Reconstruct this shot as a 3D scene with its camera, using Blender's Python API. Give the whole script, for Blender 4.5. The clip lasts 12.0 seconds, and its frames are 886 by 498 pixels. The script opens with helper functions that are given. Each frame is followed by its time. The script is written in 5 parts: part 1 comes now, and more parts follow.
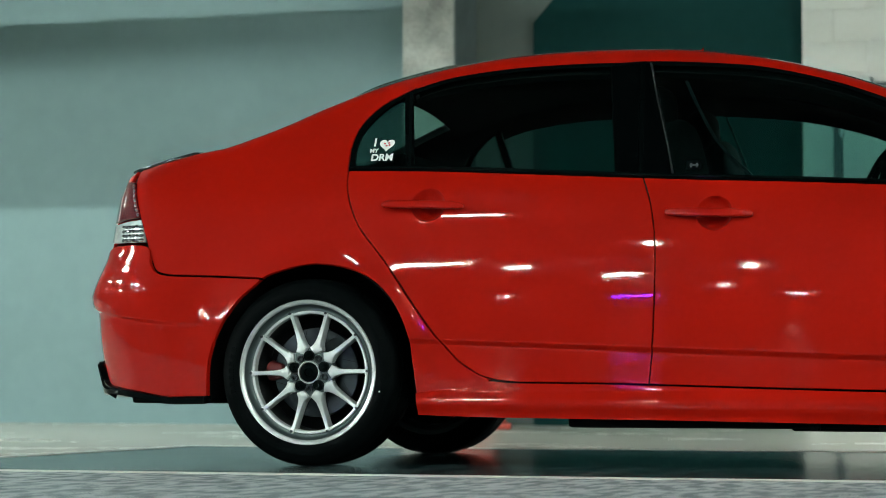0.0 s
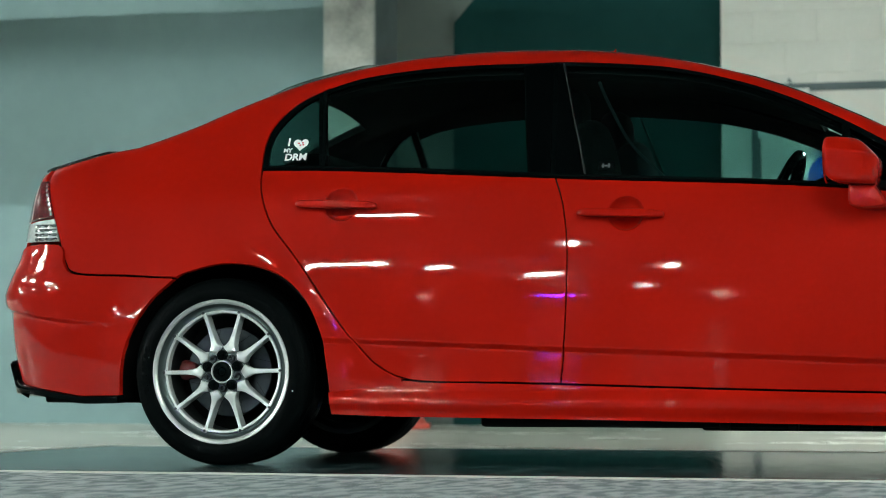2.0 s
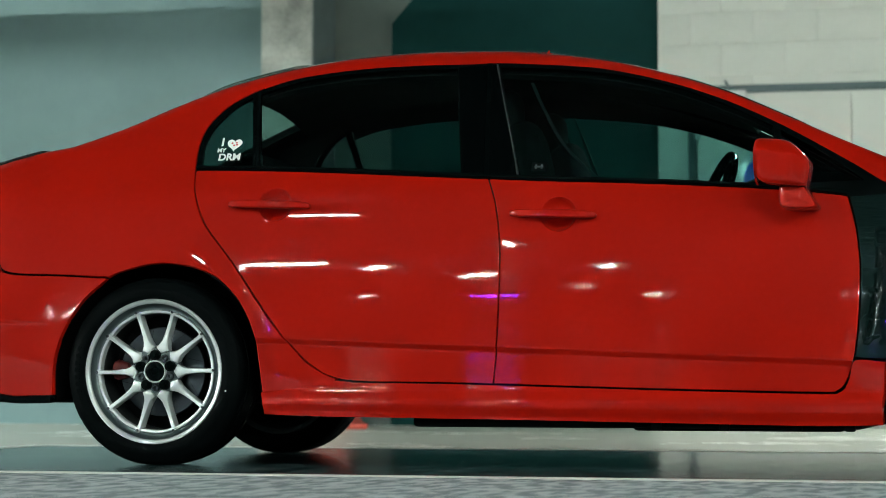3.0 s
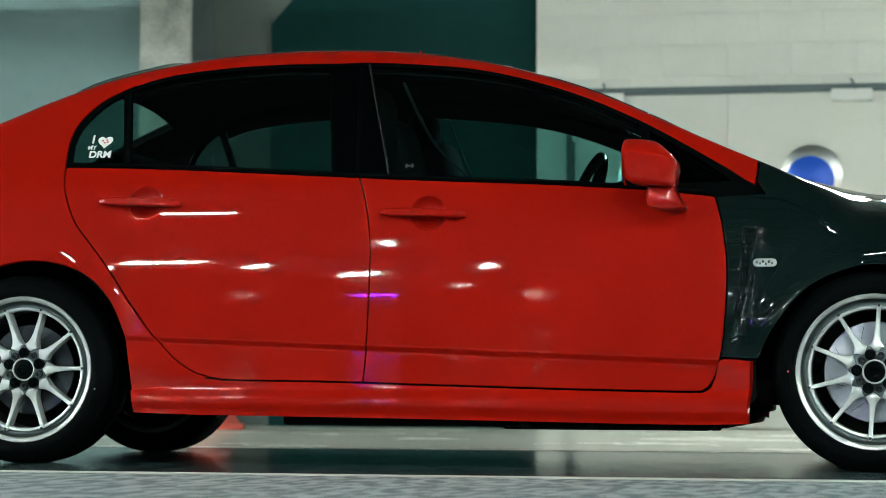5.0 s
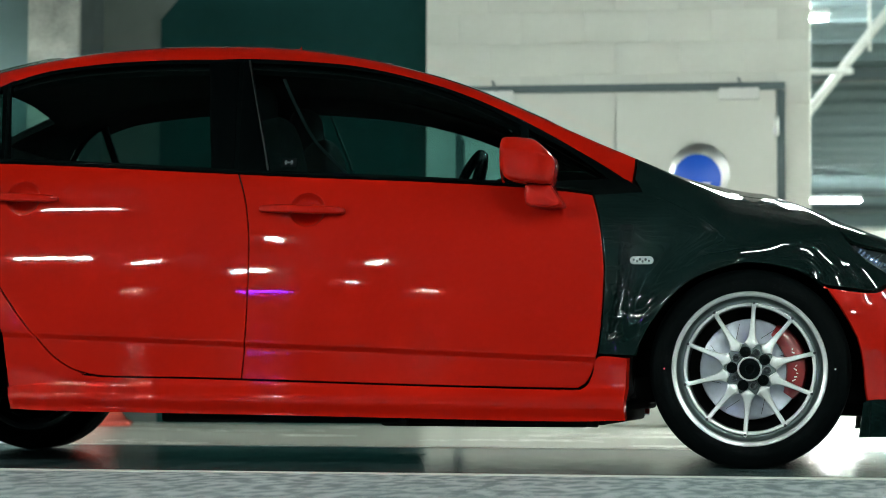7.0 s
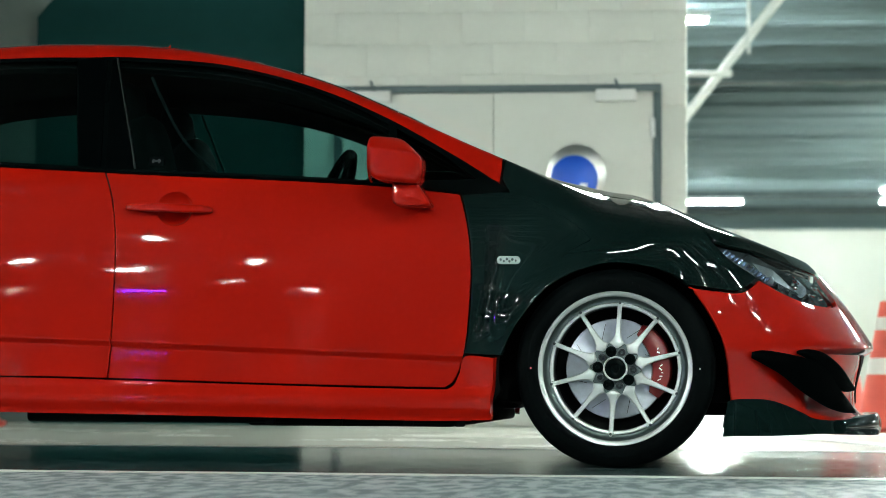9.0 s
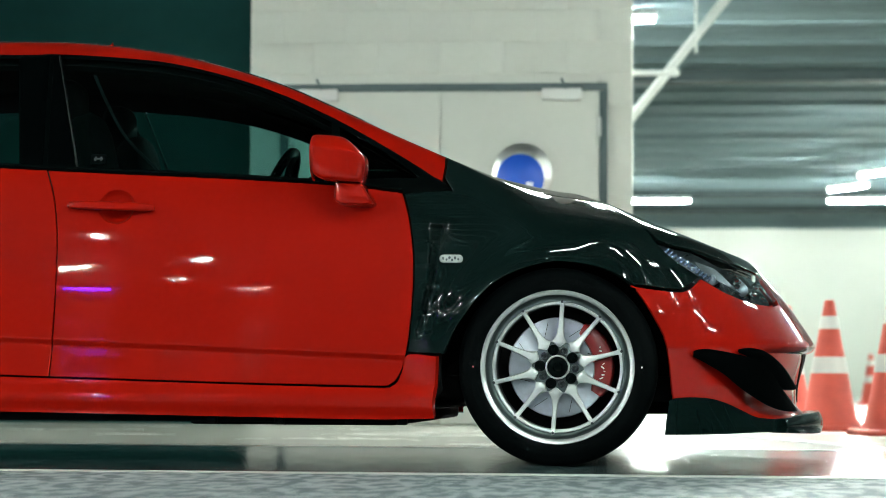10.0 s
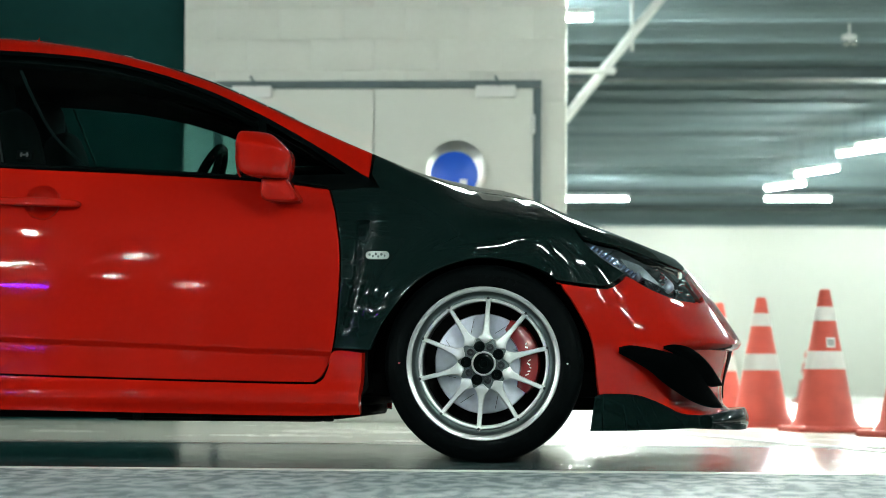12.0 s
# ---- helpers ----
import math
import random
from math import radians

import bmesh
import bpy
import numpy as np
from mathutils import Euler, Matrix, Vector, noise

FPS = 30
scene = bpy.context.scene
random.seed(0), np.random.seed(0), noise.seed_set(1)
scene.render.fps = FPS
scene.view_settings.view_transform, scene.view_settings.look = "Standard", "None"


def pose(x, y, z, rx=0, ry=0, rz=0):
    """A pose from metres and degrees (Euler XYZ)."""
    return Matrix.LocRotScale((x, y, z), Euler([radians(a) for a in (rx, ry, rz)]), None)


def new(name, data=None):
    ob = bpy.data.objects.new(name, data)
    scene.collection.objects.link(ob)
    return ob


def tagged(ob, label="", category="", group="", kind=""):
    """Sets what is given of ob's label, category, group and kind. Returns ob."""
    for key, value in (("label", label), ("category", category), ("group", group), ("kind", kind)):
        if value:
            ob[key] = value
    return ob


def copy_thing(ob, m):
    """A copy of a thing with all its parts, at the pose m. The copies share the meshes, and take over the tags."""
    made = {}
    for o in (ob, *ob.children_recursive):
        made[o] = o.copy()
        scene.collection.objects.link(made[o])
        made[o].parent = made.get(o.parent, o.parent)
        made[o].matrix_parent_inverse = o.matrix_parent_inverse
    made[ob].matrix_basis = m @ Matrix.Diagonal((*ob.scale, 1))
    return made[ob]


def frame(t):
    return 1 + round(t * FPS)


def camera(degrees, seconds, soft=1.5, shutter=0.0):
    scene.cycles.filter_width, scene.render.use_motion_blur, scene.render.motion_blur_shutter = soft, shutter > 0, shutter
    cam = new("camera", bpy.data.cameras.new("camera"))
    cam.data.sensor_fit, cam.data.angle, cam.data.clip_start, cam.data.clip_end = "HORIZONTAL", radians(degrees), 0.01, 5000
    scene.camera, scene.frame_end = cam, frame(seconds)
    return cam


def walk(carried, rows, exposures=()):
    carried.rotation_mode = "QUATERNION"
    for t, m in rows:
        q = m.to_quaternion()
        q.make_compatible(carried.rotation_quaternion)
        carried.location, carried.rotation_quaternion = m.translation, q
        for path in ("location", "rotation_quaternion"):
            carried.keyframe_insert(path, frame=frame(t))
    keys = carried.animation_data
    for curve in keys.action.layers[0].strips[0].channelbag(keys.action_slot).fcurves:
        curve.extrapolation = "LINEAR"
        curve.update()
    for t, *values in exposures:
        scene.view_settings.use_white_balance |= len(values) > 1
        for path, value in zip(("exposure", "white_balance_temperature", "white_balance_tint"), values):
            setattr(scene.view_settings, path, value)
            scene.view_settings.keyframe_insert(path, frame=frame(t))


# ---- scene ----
cam = camera(20.66, 12.0, soft=0.5)
# seconds, eye x y z, yaw, pitch, lean to the right
PATH = [
    (0.0, 2.7616, -8.2209, 0.2651, 17.339, 3.189, -0.064),
    (0.5, 2.7738, -8.2207, 0.2644, 16.989, 3.196, -0.038),
    (1.0, 2.7842, -8.2211, 0.2639, 16.509, 3.185, -0.050),
    (1.5, 2.7957, -8.2230, 0.2638, 16.084, 3.184, -0.068),
    (2.0, 2.8099, -8.2269, 0.2638, 15.620, 3.187, -0.074),
    (2.5, 2.8253, -8.2309, 0.2637, 14.932, 3.188, -0.078),
    (3.0, 2.8400, -8.2351, 0.2628, 14.244, 3.200, -0.130),
    (5.0, 2.8929, -8.2408, 0.2489, 11.562, 3.280, -0.254),
    (5.5, 2.9085, -8.2391, 0.2483, 10.943, 3.265, -0.268),
    (6.0, 2.9224, -8.2394, 0.2483, 10.271, 3.250, -0.298),
    (6.5, 2.9385, -8.2395, 0.2483, 9.775, 3.231, -0.311),
    (7.0, 2.9562, -8.2396, 0.2485, 9.178, 3.220, -0.307),
    (9.0, 3.0170, -8.2362, 0.2456, 6.517, 3.246, -0.323),
    (9.5, 3.0272, -8.2346, 0.2454, 5.841, 3.222, -0.328),
    (10.0, 3.0380, -8.2340, 0.2453, 5.326, 3.221, -0.338),
    (10.5, 3.0501, -8.2340, 0.2451, 4.812, 3.227, -0.333),
    (11.0, 3.0599, -8.2346, 0.2445, 4.273, 3.226, -0.342),
    (11.5, 3.0718, -8.2367, 0.2431, 3.968, 3.211, -0.350),
    (12.0, 3.0836, -8.2388, 0.2416, 3.934, 3.174, -0.335),
]
walk(cam, [(t, pose(x, y, z, 0, 0, yaw) @ pose(0, 0, 0, 90 + pitch) @ pose(0, 0, 0, 0, 0, -lean)) for t, x, y, z, yaw, pitch, lean in PATH])

# ---- world and light ----
world = bpy.data.worlds.new("world")
scene.world = world
world.use_nodes = True
world.node_tree.nodes["Background"].inputs[0].default_value = (0.55, 0.8, 0.8, 1)
world.node_tree.nodes["Background"].inputs[1].default_value = 0.01
scene.view_settings.exposure = 0.0
TUBE_POWER = 545.0
cam.data.dof.use_dof = True
cam.data.dof.focus_distance = 7.45
cam.data.dof.aperture_fstop = 4.5


# ---- materials ----
def material(name, color, rough=0.5, metal=0.0, coat=0.0, emit=0.0, vary=0.0, scale=4.0, bump=0.0, bump_scale=60.0, stretch=(1, 1, 1), second=None, per_piece=0.0, sheen=0.5, span=(0.45, 0.9), peel=0.0):
    """A Principled material; its colour and roughness vary on two scales, with a fine relief."""
    m = bpy.data.materials.new(name)
    m.use_nodes = True
    t = m.node_tree
    b = t.nodes["Principled BSDF"]
    link, add = t.links.new, t.nodes.new
    b.inputs["Base Color"].default_value = (*color, 1)
    b.inputs["Roughness"].default_value = rough
    b.inputs["Metallic"].default_value = metal
    b.inputs["Coat Weight"].default_value = coat
    b.inputs["Coat Roughness"].default_value = 0.03
    b.inputs["Specular IOR Level"].default_value = sheen
    if emit:
        b.inputs["Emission Color"].default_value = (*color, 1)
        b.inputs["Emission Strength"].default_value = emit
    if vary or bump:
        at = add("ShaderNodeTexCoord")
        mapping = add("ShaderNodeMapping")
        mapping.inputs["Scale"].default_value = stretch
        link(at.outputs["Object"], mapping.inputs["Vector"])
    if vary:
        coarse, fine = add("ShaderNodeTexNoise"), add("ShaderNodeTexNoise")
        for node, s in ((coarse, scale), (fine, scale * 14)):
            node.inputs["Scale"].default_value = s
            node.inputs["Detail"].default_value = 6
            link(mapping.outputs[0], node.inputs["Vector"])
        both = add("ShaderNodeMath")
        both.operation = "MULTIPLY_ADD"
        both.inputs[1].default_value = 0.35
        link(fine.outputs[0], both.inputs[0])
        link(coarse.outputs[0], both.inputs[2])
        ramp = add("ShaderNodeMapRange")
        ramp.inputs["From Min"].default_value, ramp.inputs["From Max"].default_value = span
        link(both.outputs[0], ramp.inputs["Value"])
        mix = add("ShaderNodeMix")
        mix.data_type = "RGBA"
        other = second or tuple(c * (1 - vary) for c in color)
        mix.inputs["A"].default_value, mix.inputs["B"].default_value = (*color, 1), (*other, 1)
        link(ramp.outputs[0], mix.inputs["Factor"])
        out = mix.outputs["Result"]
        if per_piece:
            info, hue = add("ShaderNodeObjectInfo"), add("ShaderNodeHueSaturation")
            r2 = add("ShaderNodeMapRange")
            r2.inputs["To Min"].default_value, r2.inputs["To Max"].default_value = 1 - per_piece, 1 + per_piece
            link(info.outputs["Random"], r2.inputs["Value"])
            link(r2.outputs[0], hue.inputs["Value"])
            link(out, hue.inputs["Color"])
            out = hue.outputs[0]
        link(out, b.inputs["Base Color"])
        r = add("ShaderNodeMapRange")
        r.inputs["To Min"].default_value, r.inputs["To Max"].default_value = rough * 0.8, min(1, rough * 1.25)
        link(both.outputs[0], r.inputs["Value"])
        link(r.outputs[0], b.inputs["Roughness"])
    if bump:
        rel, bn = add("ShaderNodeBump"), add("ShaderNodeTexNoise")
        bn.inputs["Scale"].default_value, bn.inputs["Detail"].default_value = bump_scale, 5
        link(mapping.outputs[0], bn.inputs["Vector"])
        rel.inputs["Strength"].default_value, rel.inputs["Distance"].default_value = bump, 0.01
        link(bn.outputs[0], rel.inputs["Height"])
        link(rel.outputs[0], b.inputs["Normal"])
    if peel:
        # the lacquer's orange peel, in the clear coat alone
        at, pn, pb = add("ShaderNodeTexCoord"), add("ShaderNodeTexNoise"), add("ShaderNodeBump")
        pn.inputs["Scale"].default_value, pn.inputs["Detail"].default_value = 110.0, 1.5
        pb.inputs["Strength"].default_value, pb.inputs["Distance"].default_value = 1.0, peel
        link(at.outputs["Object"], pn.inputs["Vector"])
        link(pn.outputs[0], pb.inputs["Height"])
        link(pb.outputs[0], b.inputs["Coat Normal"])
    return m


def glass(name, tint, gloss=0.02, strength=0.03):
    """A thin pane: tinted see-through with a mirror gloss by Fresnel."""
    m = bpy.data.materials.new(name)
    m.use_nodes = True
    t = m.node_tree
    t.nodes.remove(t.nodes["Principled BSDF"])
    add, link = t.nodes.new, t.links.new
    clear, shine, mix, view = add("ShaderNodeBsdfTransparent"), add("ShaderNodeBsdfGlossy"), add("ShaderNodeMixShader"), add("ShaderNodeLayerWeight")
    power, scale = add("ShaderNodeMath"), add("ShaderNodeMath")
    clear.inputs[0].default_value = (*tint, 1)
    shine.inputs["Roughness"].default_value = gloss
    view.inputs["Blend"].default_value = 0.5
    power.operation, scale.operation = "POWER", "MULTIPLY_ADD"
    power.inputs[1].default_value = 5
    scale.inputs[1].default_value, scale.inputs[2].default_value = 0.9, strength
    link(view.outputs["Facing"], power.inputs[0])
    link(power.outputs[0], scale.inputs[0])
    link(scale.outputs[0], mix.inputs[0])
    link(clear.outputs[0], mix.inputs[1])
    link(shine.outputs[0], mix.inputs[2])
    link(mix.outputs[0], t.nodes["Material Output"].inputs[0])
    return m


def weave(name):
    """Lacquered carbon: a fine dark grain under a clear coat."""
    m = material(name, (0.0038, 0.0108, 0.0100), 0.4, 0.0, 0.6, sheen=0.0, vary=0.6, scale=55, second=(0.0026, 0.0080, 0.0074), peel=0.00002)
    return m


RED = material("red_paint", (0.36, 0.0062, 0.0018), 0.4, 0.0, 1.0, sheen=0.03, vary=0.12, scale=3, peel=0.00003)
RED.node_tree.nodes["Principled BSDF"].inputs["Coat IOR"].default_value = 1.39
CARBON = weave("carbon")
GLINT_METAL = material("glint_metal", (0.50, 0.55, 0.56), 0.16, 1.0)
GLOSS_BLACK = material("gloss_black", (0.0015, 0.003, 0.003), 0.06, sheen=0.045)
TRIM = material("black_trim", (0.0010, 0.0022, 0.0022), 0.22, sheen=0.05)
PILLAR_BLACK = material("pillar_black", (0.0006, 0.0012, 0.0013), 0.5, sheen=0.004)
MATT_BLACK = material("matt_black", (0.004, 0.005, 0.005), 0.8, vary=0.3, sheen=0.1)
TYRE = material("tyre_rubber", (0.0012, 0.0024, 0.0026), 0.55, sheen=0.025, vary=0.3, scale=20, bump=0.1, bump_scale=120)
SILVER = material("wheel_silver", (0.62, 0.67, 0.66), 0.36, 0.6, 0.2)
# the wheel silver again, with the shade of its recesses in the colour
SHADED_SILVER = material("shaded_silver", (0.13, 0.165, 0.165), 0.34, 0.8)
DARK_STEEL = material("dull_steel", (0.04, 0.05, 0.055), 0.4, 0.9, vary=0.3, scale=30)
LIP = material("polished_lip", (0.66, 0.70, 0.69), 0.28, 0.7, 0.25)
# near-black, for the shade inside the rim
BARREL = material("rim_barrel", (0.025, 0.03, 0.03), 0.45, 0.5)
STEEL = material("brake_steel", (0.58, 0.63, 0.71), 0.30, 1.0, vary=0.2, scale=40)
# rear disc: the brake steel darkened for the shade behind the spokes
DISC_DARK = material("darkened_turned_steel", (0.06, 0.072, 0.080), 0.34, 1.0, vary=0.3, scale=40)
for turned_steel in (STEEL, DISC_DARK):
    grain = turned_steel.node_tree.nodes.new("ShaderNodeTangent")
    grain.direction_type, grain.axis = "RADIAL", "Y"
    turned_steel.node_tree.nodes["Principled BSDF"].inputs["Anisotropic"].default_value = 0.9
    turned_steel.node_tree.nodes["Principled BSDF"].inputs["Anisotropic Rotation"].default_value = 0.0
    turned_steel.node_tree.links.new(grain.outputs[0], turned_steel.node_tree.nodes["Principled BSDF"].inputs["Tangent"])
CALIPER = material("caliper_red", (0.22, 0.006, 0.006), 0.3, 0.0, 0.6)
# rear caliper: the same red, with shade put into the colour
DARK_CALIPER = material("darkened_caliper_red", (0.10, 0.006, 0.006), 0.5)
LAMP_GREY = material("lamp_reflector", (0.20, 0.24, 0.25), 0.2, 0.5, vary=0.7, scale=22)
CHROME = material("chrome", (0.8, 0.82, 0.82), 0.08, 1.0)
WHITE = material("white_print", (0.8, 0.8, 0.78), 0.5)
PINK = material("red_print", (0.6, 0.06, 0.08), 0.5)
BELT = material("belt_webbing", (0.012, 0.017, 0.017), 0.7)
CLOTH = material("dark_cloth", (0.006, 0.008, 0.008), 0.9, sheen=0.1, vary=0.3, scale=20)
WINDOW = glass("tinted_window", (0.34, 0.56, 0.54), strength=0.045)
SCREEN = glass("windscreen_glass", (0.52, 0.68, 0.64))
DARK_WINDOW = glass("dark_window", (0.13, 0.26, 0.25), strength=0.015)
SAIL = glass("sail_window", (0.03, 0.07, 0.07), strength=0.02)
LENS = glass("clear_lens", (0.85, 0.9, 0.92))
RED_LENS = material("red_lens", (0.10, 0.002, 0.005), 0.12, 0.0, 1.0)
CLEAR_LENS = material("ribbed_clear_lens", (0.48, 0.53, 0.52), 0.12, 0.1, 1.0, vary=0.25, scale=60)
ORANGE = material("cone_orange", (0.72, 0.12, 0.085), 0.45, vary=0.18, scale=9)
BAND = material("reflective_band", (0.78, 0.78, 0.74), 0.4, vary=0.08, scale=20)
BLUE = material("sign_blue", (0.012, 0.10, 0.60), 0.35, vary=0.1, scale=10)
WALL_TEAL = material("wall_grey_paint", (0.200, 0.315, 0.322), 0.6, vary=0.16, scale=0.7, bump=0.08, bump_scale=20)
CONCRETE = material("bare_concrete", (0.66, 0.69, 0.63), 0.85, vary=0.6, scale=4, bump=0.8, bump_scale=35)
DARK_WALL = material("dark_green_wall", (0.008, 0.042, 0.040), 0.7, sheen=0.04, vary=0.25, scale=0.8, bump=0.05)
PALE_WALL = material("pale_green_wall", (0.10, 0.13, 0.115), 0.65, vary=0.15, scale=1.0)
SIDE_SHADE = material("column_side_shade", (0.10, 0.135, 0.135), 0.65, vary=0.3, scale=3)
BLOCK = material("painted_blocks", (0.60, 0.62, 0.57), 0.55, vary=0.10, scale=2.2, bump=0.10, bump_scale=40, per_piece=0.006)
DOOR_PAINT = material("door_paint", (0.60, 0.62, 0.57), 0.42, vary=0.06, scale=1.5)
FRAME_TEAL = material("door_frame_paint", (0.07, 0.105, 0.11), 0.45, vary=0.1, scale=4)
STAINLESS = material("stainless", (0.7, 0.72, 0.7), 0.32, 1.0, vary=0.1, scale=10)
UNSEEN_WALL = material("darkened_unseen_wall", (0.04, 0.055, 0.055), 0.7, vary=0.2, scale=0.5)
FAR_WALL = material("white_far_wall", (0.64, 0.66, 0.605), 0.6, vary=0.06, scale=0.3)
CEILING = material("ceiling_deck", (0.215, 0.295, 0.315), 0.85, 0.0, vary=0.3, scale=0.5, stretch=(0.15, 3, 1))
CEILING_DARKENED = material("darkened_ceiling_deck", (0.05, 0.062, 0.064), 0.6, 0.1, vary=0.25, scale=0.5)
BEAM = material("beam_paint", (0.05, 0.085, 0.09), 0.5, vary=0.2)
PIPE = material("pipe_paint", (0.68, 0.70, 0.67), 0.4, vary=0.1, scale=3)
FLOOR = material("epoxy_floor", (0.74, 0.74, 0.65), 0.24, sheen=0.4, vary=0.18, scale=0.8, bump=0.05, bump_scale=3.5)
BAY = material("bay_paint", (0.085, 0.140, 0.146), 0.17, sheen=0.25, vary=0.5, scale=5.0, bump=0.15, bump_scale=10, stretch=(2.0, 0.8, 1), second=(0.005, 0.018, 0.020), span=(0.50, 0.76))
# grey floor whose lighter tone and pale patches stand for reflected light
LANE = material("lane_glare_paint", (0.125, 0.180, 0.188), 0.55, sheen=0.14, vary=0.65, scale=9.0, bump=0.10, bump_scale=12, stretch=(2.2, 0.8, 1), second=(0.42, 0.48, 0.49), span=(0.60, 0.74))
LANE_DARK = material("dark_lane_paint", (0.022, 0.028, 0.028), 0.09, vary=0.4, scale=0.6, bump=0.015, bump_scale=4)
LINE = material("line_paint", (0.72, 0.74, 0.70), 0.35, vary=0.2, scale=6)
TUBE = material("tube_glow", (0.90, 1.0, 0.94), 0.4, emit=TUBE_POWER)
FIXTURE = material("fixture_paint", (0.6, 0.62, 0.6), 0.5)
VIOLET = material("violet_glow", (0.16, 0.02, 1.0), 0.4, emit=220.0)


# ---- mesh helpers ----
def finish(name, bm, mat, angle=40):
    me = bpy.data.meshes.new(name)
    bm.to_mesh(me)
    bm.free()
    for f in me.polygons:
        f.use_smooth = True
    me.set_sharp_from_angle(angle=radians(angle))
    me.materials.append(mat)
    return me


def part(name, bm, mat, parent, label="", m=None, angle=40):
    ob = new(name, finish(name, bm, mat, angle))
    ob.parent = parent
    if m is not None:
        ob.matrix_basis = m
    return tagged(ob, label) if label else ob


def thing(name, label, category, group="", at=None, kind=""):
    ob = new(name)
    ob.empty_display_size = 0.1
    if at is not None:
        ob.matrix_basis = at
    return tagged(ob, label, category, group, kind)


def block(bm, x0, x1, y0, y1, z0, z1, bevel=0.0):
    made = bmesh.ops.create_cube(bm, size=1, matrix=Matrix.Translation(((x0 + x1) / 2, (y0 + y1) / 2, (z0 + z1) / 2)) @ Matrix.Diagonal((x1 - x0, y1 - y0, z1 - z0, 1)))
    if bevel:
        bmesh.ops.bevel(bm, geom=list({e for v in made["verts"] for e in v.link_edges}), offset=bevel, segments=2, affect="EDGES", profile=0.5)
    return bm


def slab(x0, x1, y0, y1, z0, z1, bevel=0.0):
    return block(bmesh.new(), x0, x1, y0, y1, z0, z1, bevel)


def setting(name, bm, mat, label, category):
    return tagged(new(name, finish(name, bm, mat)), label, category, kind="structure")


def lathe(profile, segments=64, bm=None, close=False):
    """Turns (radius, y) pairs round the y axis."""
    bm = bm or bmesh.new()
    rings = []
    for r, y in profile:
        if r < 1e-5:
            rings.append([bm.verts.new((0, y, 0))])
        else:
            rings.append([bm.verts.new((r * math.cos(2 * math.pi * k / segments), y, r * math.sin(2 * math.pi * k / segments))) for k in range(segments)])
    pairs = list(zip(rings, rings[1:])) + ([(rings[-1], rings[0])] if close else [])
    for a, b in pairs:
        for k in range(segments):
            n = (k + 1) % segments
            if len(a) == 1 and len(b) > 1:
                bm.faces.new((a[0], b[n], b[k]))
            elif len(b) == 1 and len(a) > 1:
                bm.faces.new((a[k], a[n], b[0]))
            elif len(a) > 1:
                bm.faces.new((a[k], a[n], b[n], b[k]))
    bmesh.ops.recalc_face_normals(bm, faces=bm.faces)
    return bm


def rod(bm, a, b, r, segments=10, r2=None):
    a, b = Vector(a), Vector(b)
    d = b - a
    turn = d.to_track_quat("Z", "Y").to_matrix().to_4x4()
    bmesh.ops.create_cone(bm, cap_ends=True, segments=segments, radius1=r, radius2=r if r2 is None else r2, depth=d.length, matrix=Matrix.Translation((a + b) / 2) @ turn)
    return bm


def blob(bm, c, size, power=2.5, rings=14, segs=20, shape=None):
    """A rounded box; shape(p) may bend each of its points."""
    made = bmesh.ops.create_uvsphere(bm, u_segments=segs, v_segments=rings, radius=1)["verts"]
    for v in made:
        p = v.co.copy()
        k = sum(abs(q) ** power for q in p) ** (-1 / power)
        p = Vector((p.x * k * size[0], p.y * k * size[1], p.z * k * size[2]))
        if shape:
            p = shape(p)
        v.co = p + Vector(c)
    return bm


def dense(pts, smooth=True, step=6):
    """More points along an open line of control points."""
    out = []
    n = len(pts)
    for i in range(n - 1):
        p0, p1, p2, p3 = pts[max(i - 1, 0)], pts[i], pts[i + 1], pts[min(i + 2, n - 1)]
        for k in range(step):
            t = k / step
            if smooth:
                out.append(tuple(0.5 * (2 * b + (c - a) * t + (2 * a - 5 * b + 4 * c - d) * t * t + (3 * b - a - 3 * c + d) * t ** 3) for a, b, c, d in zip(p0, p1, p2, p3)))
            else:
                out.append(tuple(b + (c - b) * t for b, c in zip(p1, p2)))
    out.append(tuple(pts[-1]))
    return out


def spl(*pts):
    """A smooth curve through (x, y) pairs that does not overshoot."""
    n = len(pts)
    xs, ys = [p[0] for p in pts], [p[1] for p in pts]
    h = [xs[i + 1] - xs[i] for i in range(n - 1)]
    s = [(ys[i + 1] - ys[i]) / h[i] for i in range(n - 1)]
    m = [s[0]] + [0.0 if s[i - 1] * s[i] <= 0 else 3 * (h[i - 1] + h[i]) / ((2 * h[i] + h[i - 1]) / s[i - 1] + (h[i] + 2 * h[i - 1]) / s[i]) for i in range(1, n - 1)] + [s[-1]]

    def curve(x):
        if x <= xs[0]:
            return ys[0] + (x - xs[0]) * m[0] * 0
        if x >= xs[-1]:
            return ys[-1]
        i = next(k for k in range(n - 1) if x <= xs[k + 1])
        t = (x - xs[i]) / h[i]
        return ys[i] * (1 + 2 * t) * (1 - t) ** 2 + h[i] * m[i] * t * (1 - t) ** 2 + ys[i + 1] * t * t * (3 - 2 * t) + h[i] * m[i + 1] * t * t * (t - 1)
    return curve


